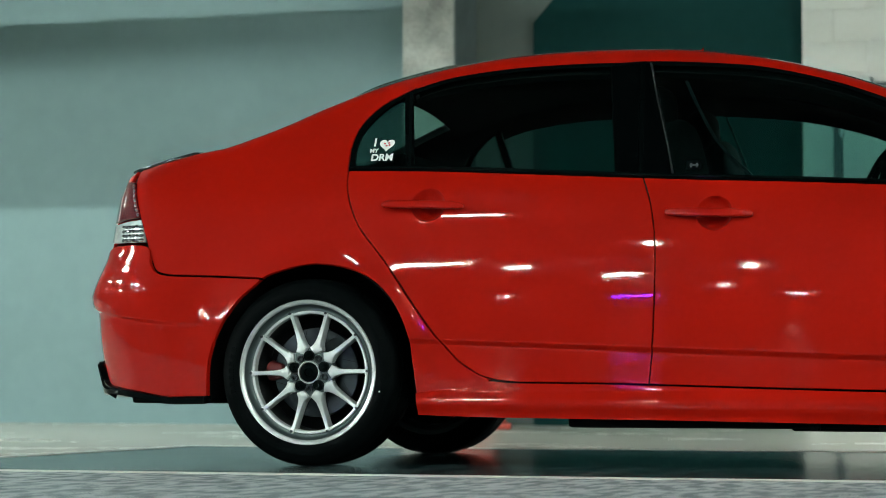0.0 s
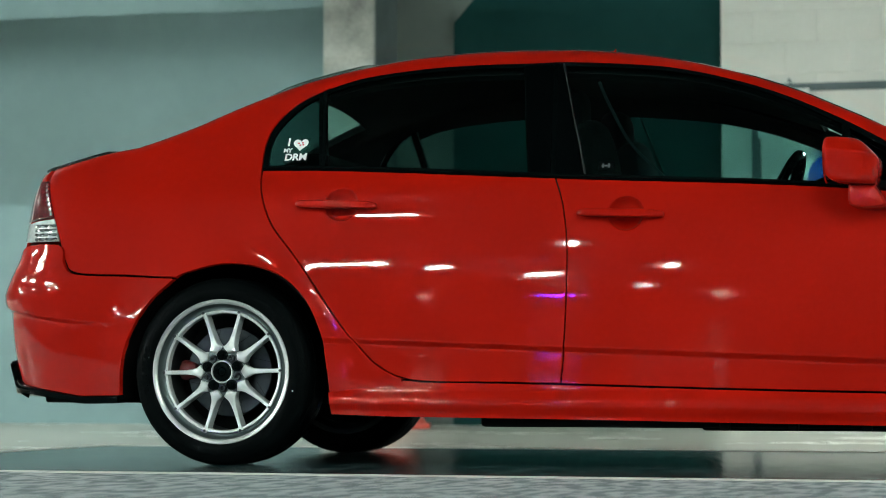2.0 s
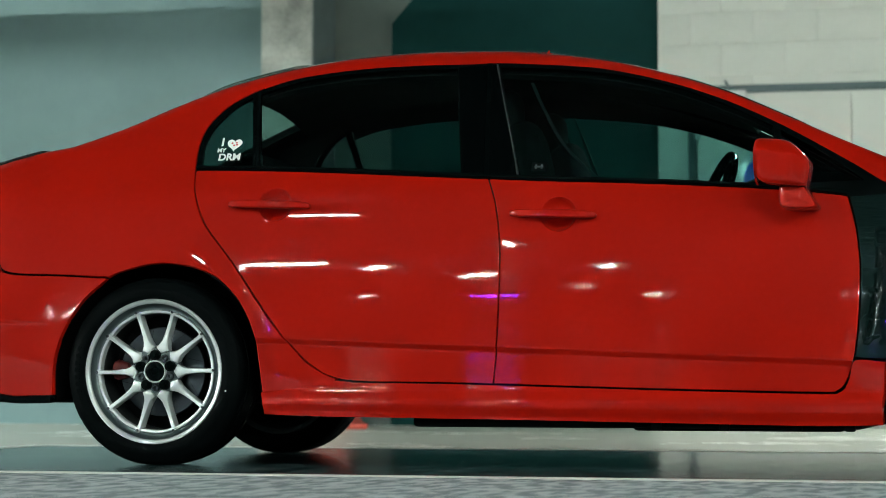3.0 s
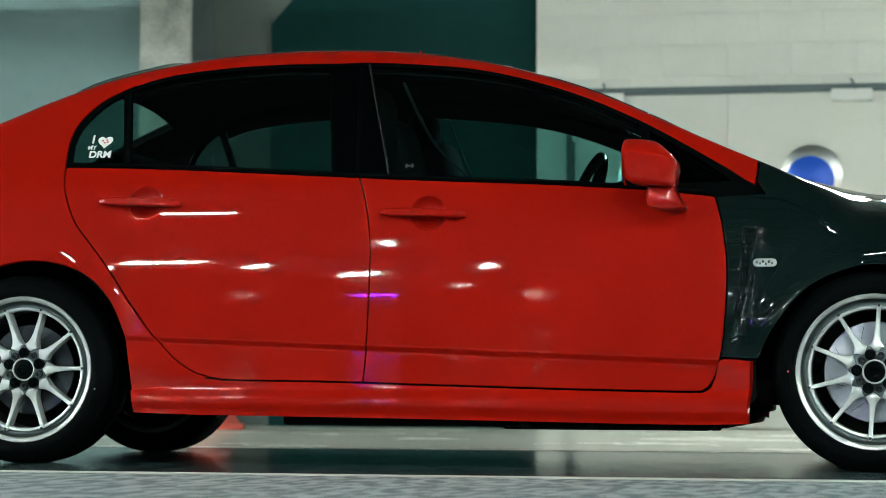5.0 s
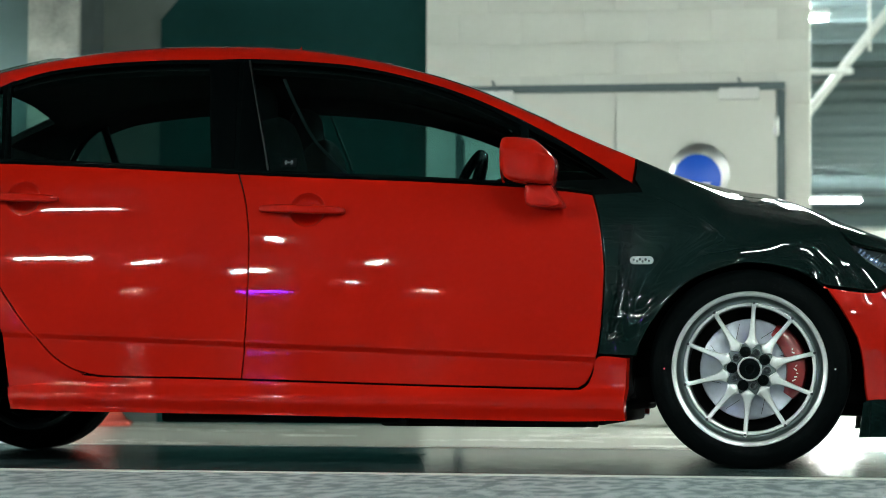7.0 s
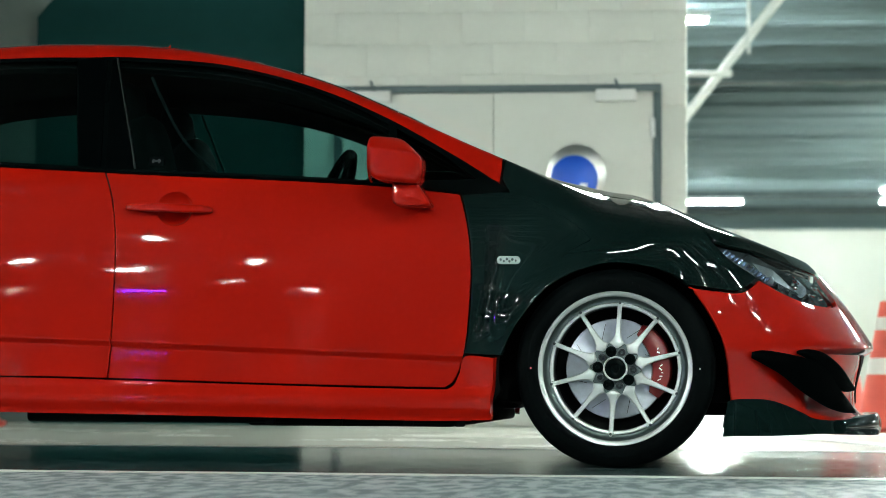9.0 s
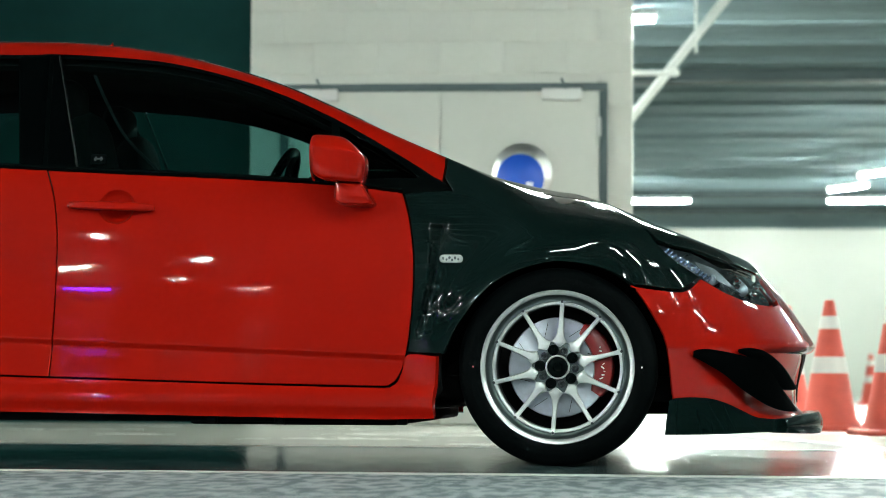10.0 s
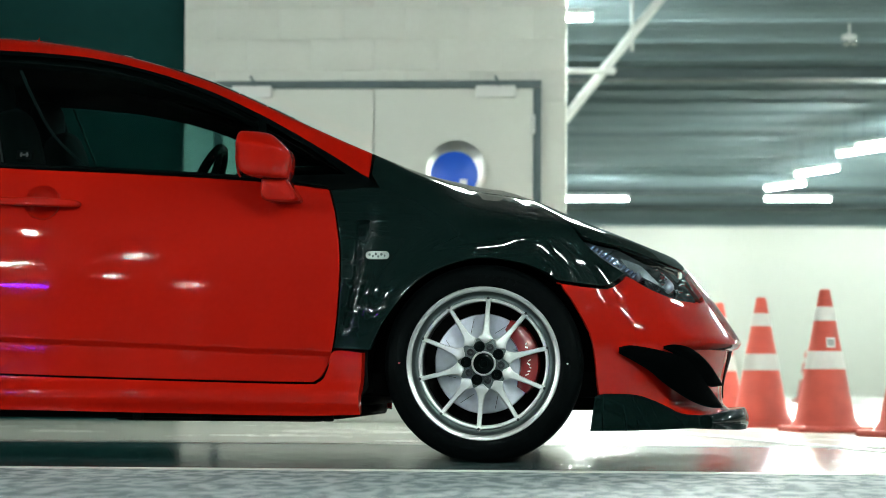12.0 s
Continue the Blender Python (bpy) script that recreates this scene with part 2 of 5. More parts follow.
# The car: x ahead from the rear axle, y across, z up.
XF, XR, LF, LR = 2.78, -0.38, 0.95, 0.95            # where the nose and the tail begin to round, and the length given to their rounding
HALF = 0.877
FAR_SIDE = -0.055                                     # the far flank sits this much further back
tuck = spl((0.05, 0.035), (0.2, 0.016), (0.3, 0.010), (0.4, 0.003), (0.47, 0.0), (0.54, 0.0008), (0.6, 0.003), (0.66, 0.0065), (0.72, 0.012), (0.8, 0.025), (0.88, 0.047), (0.94, 0.078), (1.0, 0.112), (1.1, 0.165), (1.2, 0.222), (1.3, 0.285), (1.37, 0.335))
nose = spl((0.1, 3.50), (0.22, 3.49), (0.37, 3.52), (0.464, 3.47), (0.58, 3.38), (0.64, 3.325), (0.715, 3.23), (0.761, 3.15), (0.82, 3.05))
tail = spl((0.1, -0.762), (0.2, -0.802), (0.40, -0.853), (0.50, -0.863), (0.555, -0.881), (0.60, -0.865), (0.7, -0.816), (0.85, -0.797), (1.0, -0.780))
edge = spl((-1.33, 0.985), (-0.9, 0.985), (-0.75, 0.992), (-0.406, 1.045), (-0.2, 1.112), (0.003, 1.20), (0.203, 1.273), (0.401, 1.319), (0.595, 1.346), (0.85, 1.358), (1.08, 1.354), (1.264, 1.337), (1.451, 1.306), (1.636, 1.258), (1.82, 1.195), (2.002, 1.113), (2.182, 1.028), (2.36, 0.948), (2.52, 0.881), (2.68, 0.844), (2.86, 0.823), (3.0, 0.80), (3.2, 0.765), (3.45, 0.72), (3.73, 0.70))
fillet_y = spl((-1.3, 0.03), (-0.4, 0.05), (0.3, 0.07), (0.6, 0.06), (1.6, 0.06), (2.2, 0.05), (2.4, 0.06), (2.52, 0.12), (2.68, 0.33), (2.85, 0.33), (3.0, 0.26), (3.7, 0.22))
fillet_z = spl((-1.3, 0.025), (-0.4, 0.04), (0.3, 0.045), (0.6, 0.035), (1.6, 0.035), (2.2, 0.04), (2.4, 0.080), (2.52, 0.110), (2.68, 0.150), (2.85, 0.132), (3.0, 0.088), (3.7, 0.05))
crown = spl((-1.3, 0.02), (-0.45, 0.03), (-0.1, 0.07), (0.4, 0.055), (1.5, 0.035), (1.8, 0.022), (2.3, 0.024), (2.42, 0.030), (2.6, 0.050), (2.8, 0.056), (3.0, 0.066), (3.15, 0.076), (3.4, 0.060), (3.7, 0.03))


def side(u, z):
    """The body's side at length u (unrolled round nose and tail) and height z."""
    t = abs(u - 1.3) / 1.4
    w = HALF - tuck(z) - 0.024 * (t * t if t < 1 else 2 * t - 1)
    x, y = u, 1.0
    if u > XF:
        a = min((u - XF) / LF, 1) * math.pi / 2
        x, y = XF + (nose(z) - XF) * math.sin(a) ** 0.85, max(math.cos(a), 0) ** 0.85
    if u < XR:
        a = min((XR - u) / LR, 1) * math.pi / 2
        s = math.sin(a) ** 0.64
        x, y = XR + (tail(z) - XR) * s, max(1 - s ** 5.5, 0) ** 0.22
    for hub in (0.0, 2.7):
        r = math.hypot(x - hub, z - 0.30)
        if 0.2 < r < 0.55 and z > 0.1:
            w += 0.014 * (1 - min(max((x - 2.68) / 0.18, 0), 1)) * math.exp(-((max(r, 0.345) - 0.345) / 0.045) ** 2)
    return x, -w * y, z


def shoulder(u):
    return edge(u) - fillet_z(u)


def skin(u, w):
    """The body's skin: up to the shoulder w is the height, then 0.15 takes it round the shoulder and a further 0.5 to the car's middle."""
    zs = shoulder(u)
    if w <= zs:
        return Vector(side(u, w))
    x, y, z = side(u, zs)
    mid = min(max(u, XR + 0.05), XF - 0.05)
    fy, fz = fillet_y(u), fillet_z(u)
    reach = math.hypot(x - mid, y) or 1e-6
    f = min(fy / reach, 0.8)
    a = w - zs
    fy = f * reach
    if a <= 0.15:
        # a parabola that leaves the side and meets the crown without a crease
        below = side(u, zs - 0.01)
        lean = min(max((math.hypot(below[0] - mid, below[1]) - reach) / 0.01, 0.0), 1.2)
        rise = 2 * crown(u) * fy / (reach - fy)
        slope = rise / fy
        h = min(max((fz - slope * fy) / max(1 - slope * lean, 0.3), 0.3 * fz), fz)
        s = a / 0.15
        d = 2 * s * (1 - s) * min(lean * h, 0.8 * fy) + s * s * fy
        k, up = d / reach, 2 * s * (1 - s) * h + s * s * fz
    else:
        q = min((a - 0.15) / 0.5, 1)
        k, up = f + (1 - f) * q, fz + crown(u) * (1 - (1 - q) ** 2)
    return Vector((x + (mid - x) * k, y * (1 - k), z + up))


def inset(pts, d):
    """The closed outline moved inwards by d."""
    n = len(pts)
    turn = sum(pts[i][0] * pts[(i + 1) % n][1] - pts[(i + 1) % n][0] * pts[i][1] for i in range(n))
    s = 1 if turn > 0 else -1
    out = []
    for i in range(n):
        a, b, c = (Vector(pts[j % n]).to_2d() for j in (i - 1, i, i + 1))
        e, f = (b - a), (c - b)
        if e.length < 1e-6 or f.length < 1e-6:
            out.append(tuple(b))
            continue
        e.normalize(), f.normalize()
        m = Vector((-(e.y + f.y), e.x + f.x)) * s
        k = max(m.length_squared / 2, 0.35)
        out.append(tuple(b + m / k * d))
    return out


def outward(u, w):
    h = 0.006
    u = min(max(u, XR - LR + 0.015), XF + LF - 0.015)
    a, b = skin(u + h, w) - skin(u - h, w), skin(u, w + h) - skin(u, w - h)
    n = a.cross(b)
    return n.normalized() if n.length > 1e-9 else Vector((0, -1, 0))


def shell(outline, lift=0.0, cell=0.03, cell_w=None, flange=0.012, gap=0.0022, holes=(), whole=False, far=False, along=None, cuts=(), fine=(), turned=True):
    """A piece of the car's skin within an outline of (length, height), with turned-in edges. lift: metres out of the skin, or a function of (u, w)."""
    bm = bmesh.new()
    outline = inset([p for i, p in enumerate(outline) if (Vector(p) - Vector(outline[i - 1])).length > 1e-4], gap + (0.0025 if turned and flange > 0.005 else 0.0))
    if holes:
        edges = []
        for ring in (outline, *holes):
            vs = [bm.verts.new((p[0], p[1], 0)) for p in ring]
            edges += [bm.edges.new((vs[i - 1], vs[i])) for i in range(len(vs))]
        bmesh.ops.triangle_fill(bm, edges=edges, use_beauty=True, normal=(0, 0, 1))
    else:
        bm.faces.new([bm.verts.new((p[0], p[1], 0)) for p in outline])
    us, ws = [p[0] for p in outline], [p[1] for p in outline]
    for axis, lo, hi, step in ((0, min(us), max(us), cell), (1, min(ws), max(ws), cell_w or cell)):
        for k in range(math.floor(lo / step) + 1, math.ceil(hi / step)):
            co, no = [0, 0, 0], [0, 0, 0]
            co[axis], no[axis] = k * step, 1
            bmesh.ops.bisect_plane(bm, geom=bm.verts[:] + bm.edges[:] + bm.faces[:], dist=1e-5, plane_co=co, plane_no=no)
    for co, no in cuts:
        bmesh.ops.bisect_plane(bm, geom=bm.verts[:] + bm.edges[:] + bm.faces[:], dist=1e-5, plane_co=(*co, 0), plane_no=(*no, 0))
    for u, z, r in fine:
        near = [e for e in bm.edges if all(math.hypot(v.co.x - u, v.co.y - z) < r for v in e.verts)]
        bmesh.ops.subdivide_edges(bm, edges=near, cuts=3, use_grid_fill=True)
    bmesh.ops.recalc_face_normals(bm, faces=bm.faces)
    where = {}
    for v in bm.verts:
        u, w = v.co.x, v.co.y
        n = outward(u, w)
        v.co = skin(u, w) + (along or n) * (lift(u, w) if callable(lift) else lift)
        where[v] = n
    for f in bm.faces:
        f.normal_update()
        if f.normal.dot(where[f.verts[0]]) < 0:
            f.normal_flip()
    if whole:
        far_side = bmesh.ops.duplicate(bm, geom=bm.verts[:] + bm.edges[:] + bm.faces[:])["geom"]
        for e in far_side:
            if isinstance(e, bmesh.types.BMVert):
                e.co.y = -e.co.y
        bmesh.ops.reverse_faces(bm, faces=[e for e in far_side if isinstance(e, bmesh.types.BMFace)])
        bmesh.ops.remove_doubles(bm, verts=bm.verts, dist=0.0025)
    bm.normal_update()
    if flange:
        rim = [e for e in bm.edges if e.is_boundary]
        normal = {v: v.normal.copy() for e in rim for v in e.verts}
        away = {v: Vector() for v in normal}
        for e in rim:
            f, (p, q) = e.link_faces[0], e.verts
            d = (q.co - p.co).cross(f.normal)
            if d.dot((p.co + q.co) / 2 - f.calc_center_median()) < 0:
                d = -d
            if d.length > 1e-9:
                away[p] += d.normalized()
                away[q] += d.normalized()
        place = {tuple(round(c, 5) for c in v.co): (v.co.copy(), n, away[v].normalized() if away[v].length > 1e-6 else Vector()) for v, n in normal.items()}
        steps = ((0.0006, 0.0), (0.0016, 0.0006), (0.0022, 0.0016), (0.0022, flange)) if turned and flange > 0.005 else ((0.0, flange),)
        base = None
        for out, down in steps:
            made = bmesh.ops.extrude_edge_only(bm, edges=rim)["geom"]
            rim = [e for e in made if isinstance(e, bmesh.types.BMEdge) and e.is_boundary]
            ring = {v for e in rim for v in e.verts}
            fresh = {}
            for v in ring:
                key = tuple(round(c, 5) for c in v.co)
                home = place.get(key) if base is None else base.get(key)
                if home is not None:
                    v.co = home[0] + home[2] * out - home[1] * down
                    fresh[tuple(round(c, 5) for c in v.co)] = home
            base = fresh
    if far:
        for v in bm.verts:
            v.co.y = -v.co.y
            v.co.x += FAR_SIDE
        bmesh.ops.reverse_faces(bm, faces=bm.faces)
    return bm


def ribbon(upper, lower, lift, thick, rows=6, along=None, whole=False, far=False, n=40):
    """A blade or strip on the car's skin between two lines of control points, closed all round."""
    bm = bmesh.new()

    def at(line, t):
        k = min(int(t * (len(line) - 1)), len(line) - 2)
        f = t * (len(line) - 1) - k
        return [a + (b - a) * f for a, b in zip(line[k], line[k + 1])]
    up, low = dense(upper), dense(lower)
    layers = []
    for depth in (0, thick):
        grid = []
        for i in range(n + 1):
            a, b = at(up, i / n), at(low, i / n)
            col = []
            for j in range(rows + 1):
                u, w = (p + (q - p) * j / rows for p, q in zip(a, b))
                way = along or outward(u, w)
                col.append(bm.verts.new(skin(u, w) + way * (lift(i / n, j / rows) - depth)))
            grid.append(col)
        layers.append(grid)
    for grid in layers:
        for i in range(n):
            for j in range(rows):
                bm.faces.new((grid[i][j], grid[i][j + 1], grid[i + 1][j + 1], grid[i + 1][j]))
    o, q = layers
    for i in range(n):
        for j in (0, rows):
            bm.faces.new((o[i][j], o[i + 1][j], q[i + 1][j], q[i][j]))
    for j in range(rows):
        for i in ((0,) if whole else (0, n)):
            bm.faces.new((o[i][j], o[i][j + 1], q[i][j + 1], q[i][j]))
    if whole:
        for e in bmesh.ops.duplicate(bm, geom=bm.verts[:] + bm.edges[:] + bm.faces[:])["geom"]:
            if isinstance(e, bmesh.types.BMVert):
                e.co.y = -e.co.y
    bmesh.ops.remove_doubles(bm, verts=bm.verts, dist=0.0004)
    if far:
        for v in bm.verts:
            v.co.y = -v.co.y
    bmesh.ops.recalc_face_normals(bm, faces=bm.faces)
    return bm


def both_sides(name, outline, mat, parent, label="", **options):
    """The piece on the near side and its mirror image on the far side; returns the near one."""
    near = part(name, shell(outline, **options), mat, parent, label)
    other = part(name, shell(outline, far=True, **options), mat, parent, label)
    return near, other


def step(x):
    x = min(max(x, 0), 1)
    return x * x * (3 - 2 * x)


HANDLES = ((0.405, 0.838), (1.335, 0.793))


def door_relief(u, z):
    """The lower crease of the doors and the finger hollows behind their handles."""
    d = 0.409 - 0.039 * (u - 0.485) - z
    out = 0.0015 * step((d + 0.045) / 0.045) - 0.011 * step(d / 0.022) + 0.002 * step((d - 0.024) / 0.090)
    for hu, hz in HANDLES:
        r = math.hypot((u - hu) / 0.056, (z - hz) / 0.054)
        if r < 1:
            out -= 0.028 * (1 - r ** 5)
    return out


CREASE = [((0.485, 0.409 - d), (0.039, 1)) for d in (-0.045, -0.022, -0.002, 0.003, 0.008, 0.013, 0.018, 0.024, 0.034, 0.050, 0.066, 0.082, 0.092)]


def vent_relief(u, z):
    """The duct pressed into the fender behind the wheel, wide at its top and running out below."""
    if not 0.36 < z < 0.76:
        return 0.0
    left = 2.308 - 0.048 * (0.733 - z) - 0.16 * max(0.567 - z, 0)
    right = 2.352 - 0.175 * (0.733 - z)
    hollow = step((u - left) / 0.007) * step((right - u) / 0.007) * step((0.738 - z) / 0.008) * step((z - 0.38) / 0.10)
    lip = step(1 - abs(u - right - 0.006) / 0.012) * step((0.745 - z) / 0.02) * step((z - 0.36) / 0.1)
    return -0.016 * hollow + 0.003 * lip


def bumper_relief(u, z):
    """The lower corner of the bumper is set back under a crease."""
    return -0.030 * step((0.368 - z) / 0.016) * step((u - 3.18) / 0.10) * step((z - 0.15) / 0.04) + 0.004 * step(1 - abs(z - 0.385) / 0.02) * step((u - 3.18) / 0.10)


def top(u0, u1, a, n=16):
    return [(u0 + (u1 - u0) * k / n, shoulder(u0 + (u1 - u0) * k / n) + a) for k in range(n + 1)]


def seam(u0, u1, shift, n=24):
    """The joint of bonnet and fender: on the crown at the back, down over the shoulder at the headlight."""
    us = [u0 + (u1 - u0) * k / n for k in range(n + 1)]
    return [(u, shoulder(u) + 0.20 + shift - 0.088 * step((u - 2.84) / 0.15)) for u in us]


def arc(cx, cz, r, a0, a1, n=24):
    return [(cx + r * math.cos(radians(a0 + (a1 - a0) * k / n)), cz + r * math.sin(radians(a0 + (a1 - a0) * k / n))) for k in range(n + 1)]


# ---- the car ----
car = thing("car", "red four-door saloon with black carbon bonnet and fenders", "car")

# lines that the panels share
REAR_GAP = dense([(0.112, 0.962), (0.124, 0.887), (0.167, 0.783), (0.233, 0.70), (0.291, 0.626), (0.402, 0.467), (0.493, 0.359), (0.545, 0.316), (0.604, 0.287), (0.70, 0.272), (0.955, 0.269), (1.129, 0.265)])
MID_GAP = dense([(1.103, 0.913), (1.133, 0.827), (1.151, 0.703), (1.151, 0.545), (1.144, 0.406), (1.129, 0.265)])
FRONT_GAP = dense([(1.129, 0.265), (1.69, 0.250), (2.124, 0.242), (2.190, 0.247), (2.222, 0.285), (2.244, 0.365), (2.257, 0.485), (2.261, 0.622), (2.248, 0.742), (2.224, 0.837)])
BELT_REAR = dense([(0.112, 0.962), (0.318, 0.956), (0.568, 0.944), (0.85, 0.927), (1.103, 0.912)])
BELT_FRONT = dense([(1.103, 0.912), (1.322, 0.900), (1.682, 0.883), (2.035, 0.860), (2.224, 0.838)])
C_BACK = dense([(0.112, 0.962), (0.108, 1.042), (0.130, 1.118), (0.196, 1.190), (0.30, 1.246)])
ROOF_LINE = dense([(0.30, 1.246), (0.415, 1.279), (0.604, 1.302), (0.794, 1.310), (0.983, 1.309), (1.081, 1.310), (1.271, 1.297), (1.46, 1.275), (1.649, 1.231), (1.837, 1.161), (2.022, 1.069), (2.203, 0.964), (2.307, 0.898), (2.372, 0.850)])
ARCH_REAR = dense([(0.373, 0.24), (0.361, 0.338), (0.345, 0.430), (0.288, 0.540), (0.190, 0.620), (0.041, 0.652), (-0.114, 0.624), (-0.180, 0.585), (-0.245, 0.528), (-0.306, 0.44), (-0.344, 0.339), (-0.352, 0.225)])
ARCH_FRONT = dense([(2.355, 0.340), (2.406, 0.44), (2.51, 0.56), (2.647, 0.616), (2.749, 0.620), (2.831, 0.597), (2.885, 0.556), (2.928, 0.46), (2.957, 0.323), (2.975, 0.215)])
k_r = next(i for i, p in enumerate(ARCH_REAR) if p[0] < -0.145)
k_f = next(i for i, p in enumerate(ARCH_FRONT) if p[0] > 2.884)
LAMP = dense([(3.02, 0.684), (3.085, 0.671), (3.189, 0.658), (3.322, 0.629), (3.507, 0.601)]) + dense([(3.507, 0.601), (3.468, 0.520), (3.309, 0.515), (3.20, 0.543), (3.125, 0.584), (3.057, 0.633), (3.02, 0.684)])[:-1]

quarter = dense([(0.62, 0.286), (0.604, 0.287), (0.545, 0.316), (0.493, 0.359), (0.402, 0.467), (0.291, 0.626), (0.233, 0.70), (0.167, 0.783), (0.124, 0.887), (0.112, 0.962)]) + C_BACK[1:] \
    + top(0.30, -0.75, 0.155, 30) + dense([(-0.74, 0.945), (-0.664, 0.862), (-0.612, 0.800), (-0.566, 0.736), (-0.52, 0.668), (-0.467, 0.629), (-0.30, 0.617), (-0.16, 0.610)]) + ARCH_REAR[:k_r + 1][::-1] + [(0.374, 0.212), (0.45, 0.225), (0.60, 0.240)]
both_sides("rear_quarter_panel", quarter, RED, car, lift=door_relief, flange=0.016, cuts=CREASE)
rear_doors = both_sides("rear_door", REAR_GAP + MID_GAP[::-1][1:] + BELT_REAR[::-1][1:-1], RED, car, lift=door_relief, cell_w=0.0125, cell=0.0125, gap=0.0016, cuts=CREASE, fine=[(*h, 0.072) for h in HANDLES])
front_doors = both_sides("front_door", FRONT_GAP + BELT_FRONT[::-1][1:] + MID_GAP[1:-1], RED, car, lift=door_relief, cell_w=0.0125, cell=0.0125, gap=0.0016, cuts=CREASE, fine=[(*h, 0.072) for h in HANDLES])
k_g = next(i for i, p in enumerate(FRONT_GAP) if p[0] > 2.2 and p[1] > 0.345)
fender = [(2.2435, 0.345)] + FRONT_GAP[k_g:] + [(2.30, 0.842), (2.372, 0.846), (2.349, 0.884), (2.353, 0.928)] + seam(2.360, 2.99, -0.007) \
    + dense([(3.02, 0.688), (3.053, 0.638), (3.118, 0.588), (3.105, 0.574), (3.033, 0.543), (2.947, 0.549), (2.887, 0.557)]) + ARCH_FRONT[:k_f][::-1]
both_sides("front_fender", fender, CARBON, car, "black carbon fender", lift=vent_relief, cell=0.02, cell_w=0.02, flange=0.03, fine=[(2.33, 0.735, 0.06), (2.32, 0.665, 0.06), (2.31, 0.60, 0.06), (2.295, 0.53, 0.06), (2.28, 0.46, 0.06), (2.275, 0.40, 0.05)])
front_bumper = ARCH_FRONT[k_f:][::-1] + dense([(2.889, 0.553), (2.947, 0.545), (3.033, 0.539), (3.105, 0.570), (3.125, 0.580), (3.20, 0.539), (3.309, 0.511), (3.468, 0.516), (3.512, 0.597), (3.60, 0.616), (3.733, 0.636)]) + dense([(3.733, 0.13), (3.2, 0.13), (3.0, 0.17), (2.975, 0.215)])
part("front_bumper", shell(front_bumper, whole=True, gap=0.003, flange=0.012, cell=0.025, cell_w=0.0125, lift=bumper_relief), RED, car)
rear_bumper = ARCH_REAR[k_r:] + dense([(-0.457, 0.222), (-0.622, 0.242), (-0.891, 0.262), (-1.333, 0.27)]) + dense([(-1.333, 0.62), (-0.95, 0.70), (-0.80, 0.722), (-0.562, 0.722), (-0.523, 0.664), (-0.467, 0.626), (-0.30, 0.6145), (-0.16, 0.6075)])
part("rear_bumper", shell(rear_bumper, whole=True, gap=0.001, flange=0.02, cell_w=0.02, cuts=[((-0.337, 0.459 - d), (0.107, 1)) for d in (-0.004, 0.002, 0.008, 0.014)],
                          lift=lambda u, z: 0.010 * (1 - step((0.459 - 0.107 * (u + 0.337) - z) / 0.012)) * step((-0.28 - u) / 0.30)), RED, car)
both_sides("roof_rail", [p for p in ROOF_LINE if p[0] < 2.33] + [(2.340, 0.880), (2.345, 0.925)] + top(2.345, 0.30, 0.165, 60), RED, car, gap=-0.0035, turned=False)
part("roof", shell(top(0.37, 1.52, 0.17, 16) + top(1.52, 0.37, 0.65, 16), whole=True, gap=0.001, cell=0.04), RED, car)
hood = seam(2.372, 2.99, 0.0) + dense([(3.03, 0.695), (3.085, 0.679), (3.189, 0.666), (3.322, 0.637), (3.5, 0.610), (3.6, 0.624), (3.733, 0.645)]) + top(3.733, 2.372, 0.65, 30)
part("bonnet", shell(hood, whole=True, gap=0.003), CARBON, car, "glossy black carbon bonnet")
trunk = top(-1.333, -0.44, 0.118, 20) + top(-0.44, -1.333, 0.65, 20)
part("boot_lid", shell(trunk, whole=True, gap=0.002, lift=lambda u, w: 0.008), CARBON, car, "black carbon boot lid")
part("boot_panel", shell([(-1.333, 0.625), (-0.96, 0.70), (-0.90, 0.73), (-0.80, 0.955)] + top(-0.80, -1.333, 0.15, 12), whole=True, gap=0.003), RED, car)
def rear_edge(u):
    return 0.07 * step((0.08 - u) / 0.08) - 0.05 * step((u - 0.10) / 0.06)


def front_edge(u):
    return -0.045 * step((u - 1.62) / 0.10) * step((2.12 - u) / 0.10)


for name, u0, u1, a, shift in (("windscreen", 1.535, 2.362, 0.172, front_edge), ("rear_window", -0.45, 0.36, 0.165, rear_edge)):
    lower = [(u, w + shift(u)) for u, w in top(u0, u1, a, 30)]
    pane = part(name, shell(lower + top(u1, u0, 0.65, 16), whole=True, gap=0.001, flange=0.004, lift=(lambda u, w: 0.009 * step((u - 0.02) / 0.16)) if u0 < 0 else (lambda u, w: -0.06 * front_edge(u))), SCREEN, car, "tinted curved glass")
skirt = dense([(0.372, 0.24), (0.50, 0.253), (0.58, 0.268), (0.62, 0.2765)]) + dense([(0.62, 0.2765), (0.66, 0.2735), (0.70, 0.2702), (0.955, 0.2672), (1.129, 0.2632), (1.69, 0.2482), (2.124, 0.2402), (2.1985, 0.2455), (2.2255, 0.285), (2.2445, 0.340), (2.335, 0.335)]) + dense([(2.328, 0.147), (2.123, 0.143), (1.689, 0.149), (1.155, 0.157), (0.605, 0.163), (0.381, 0.170)])
both_sides("side_skirt", skirt, RED, car, cell_w=0.0125, gap=0.001, flange=0.03, turned=False,
           lift=lambda u, z: 0.0085 + 0.0195 * step((0.252 - z) / 0.04) - 0.012 * step((0.21 - 0.015 * u - z) / 0.02))

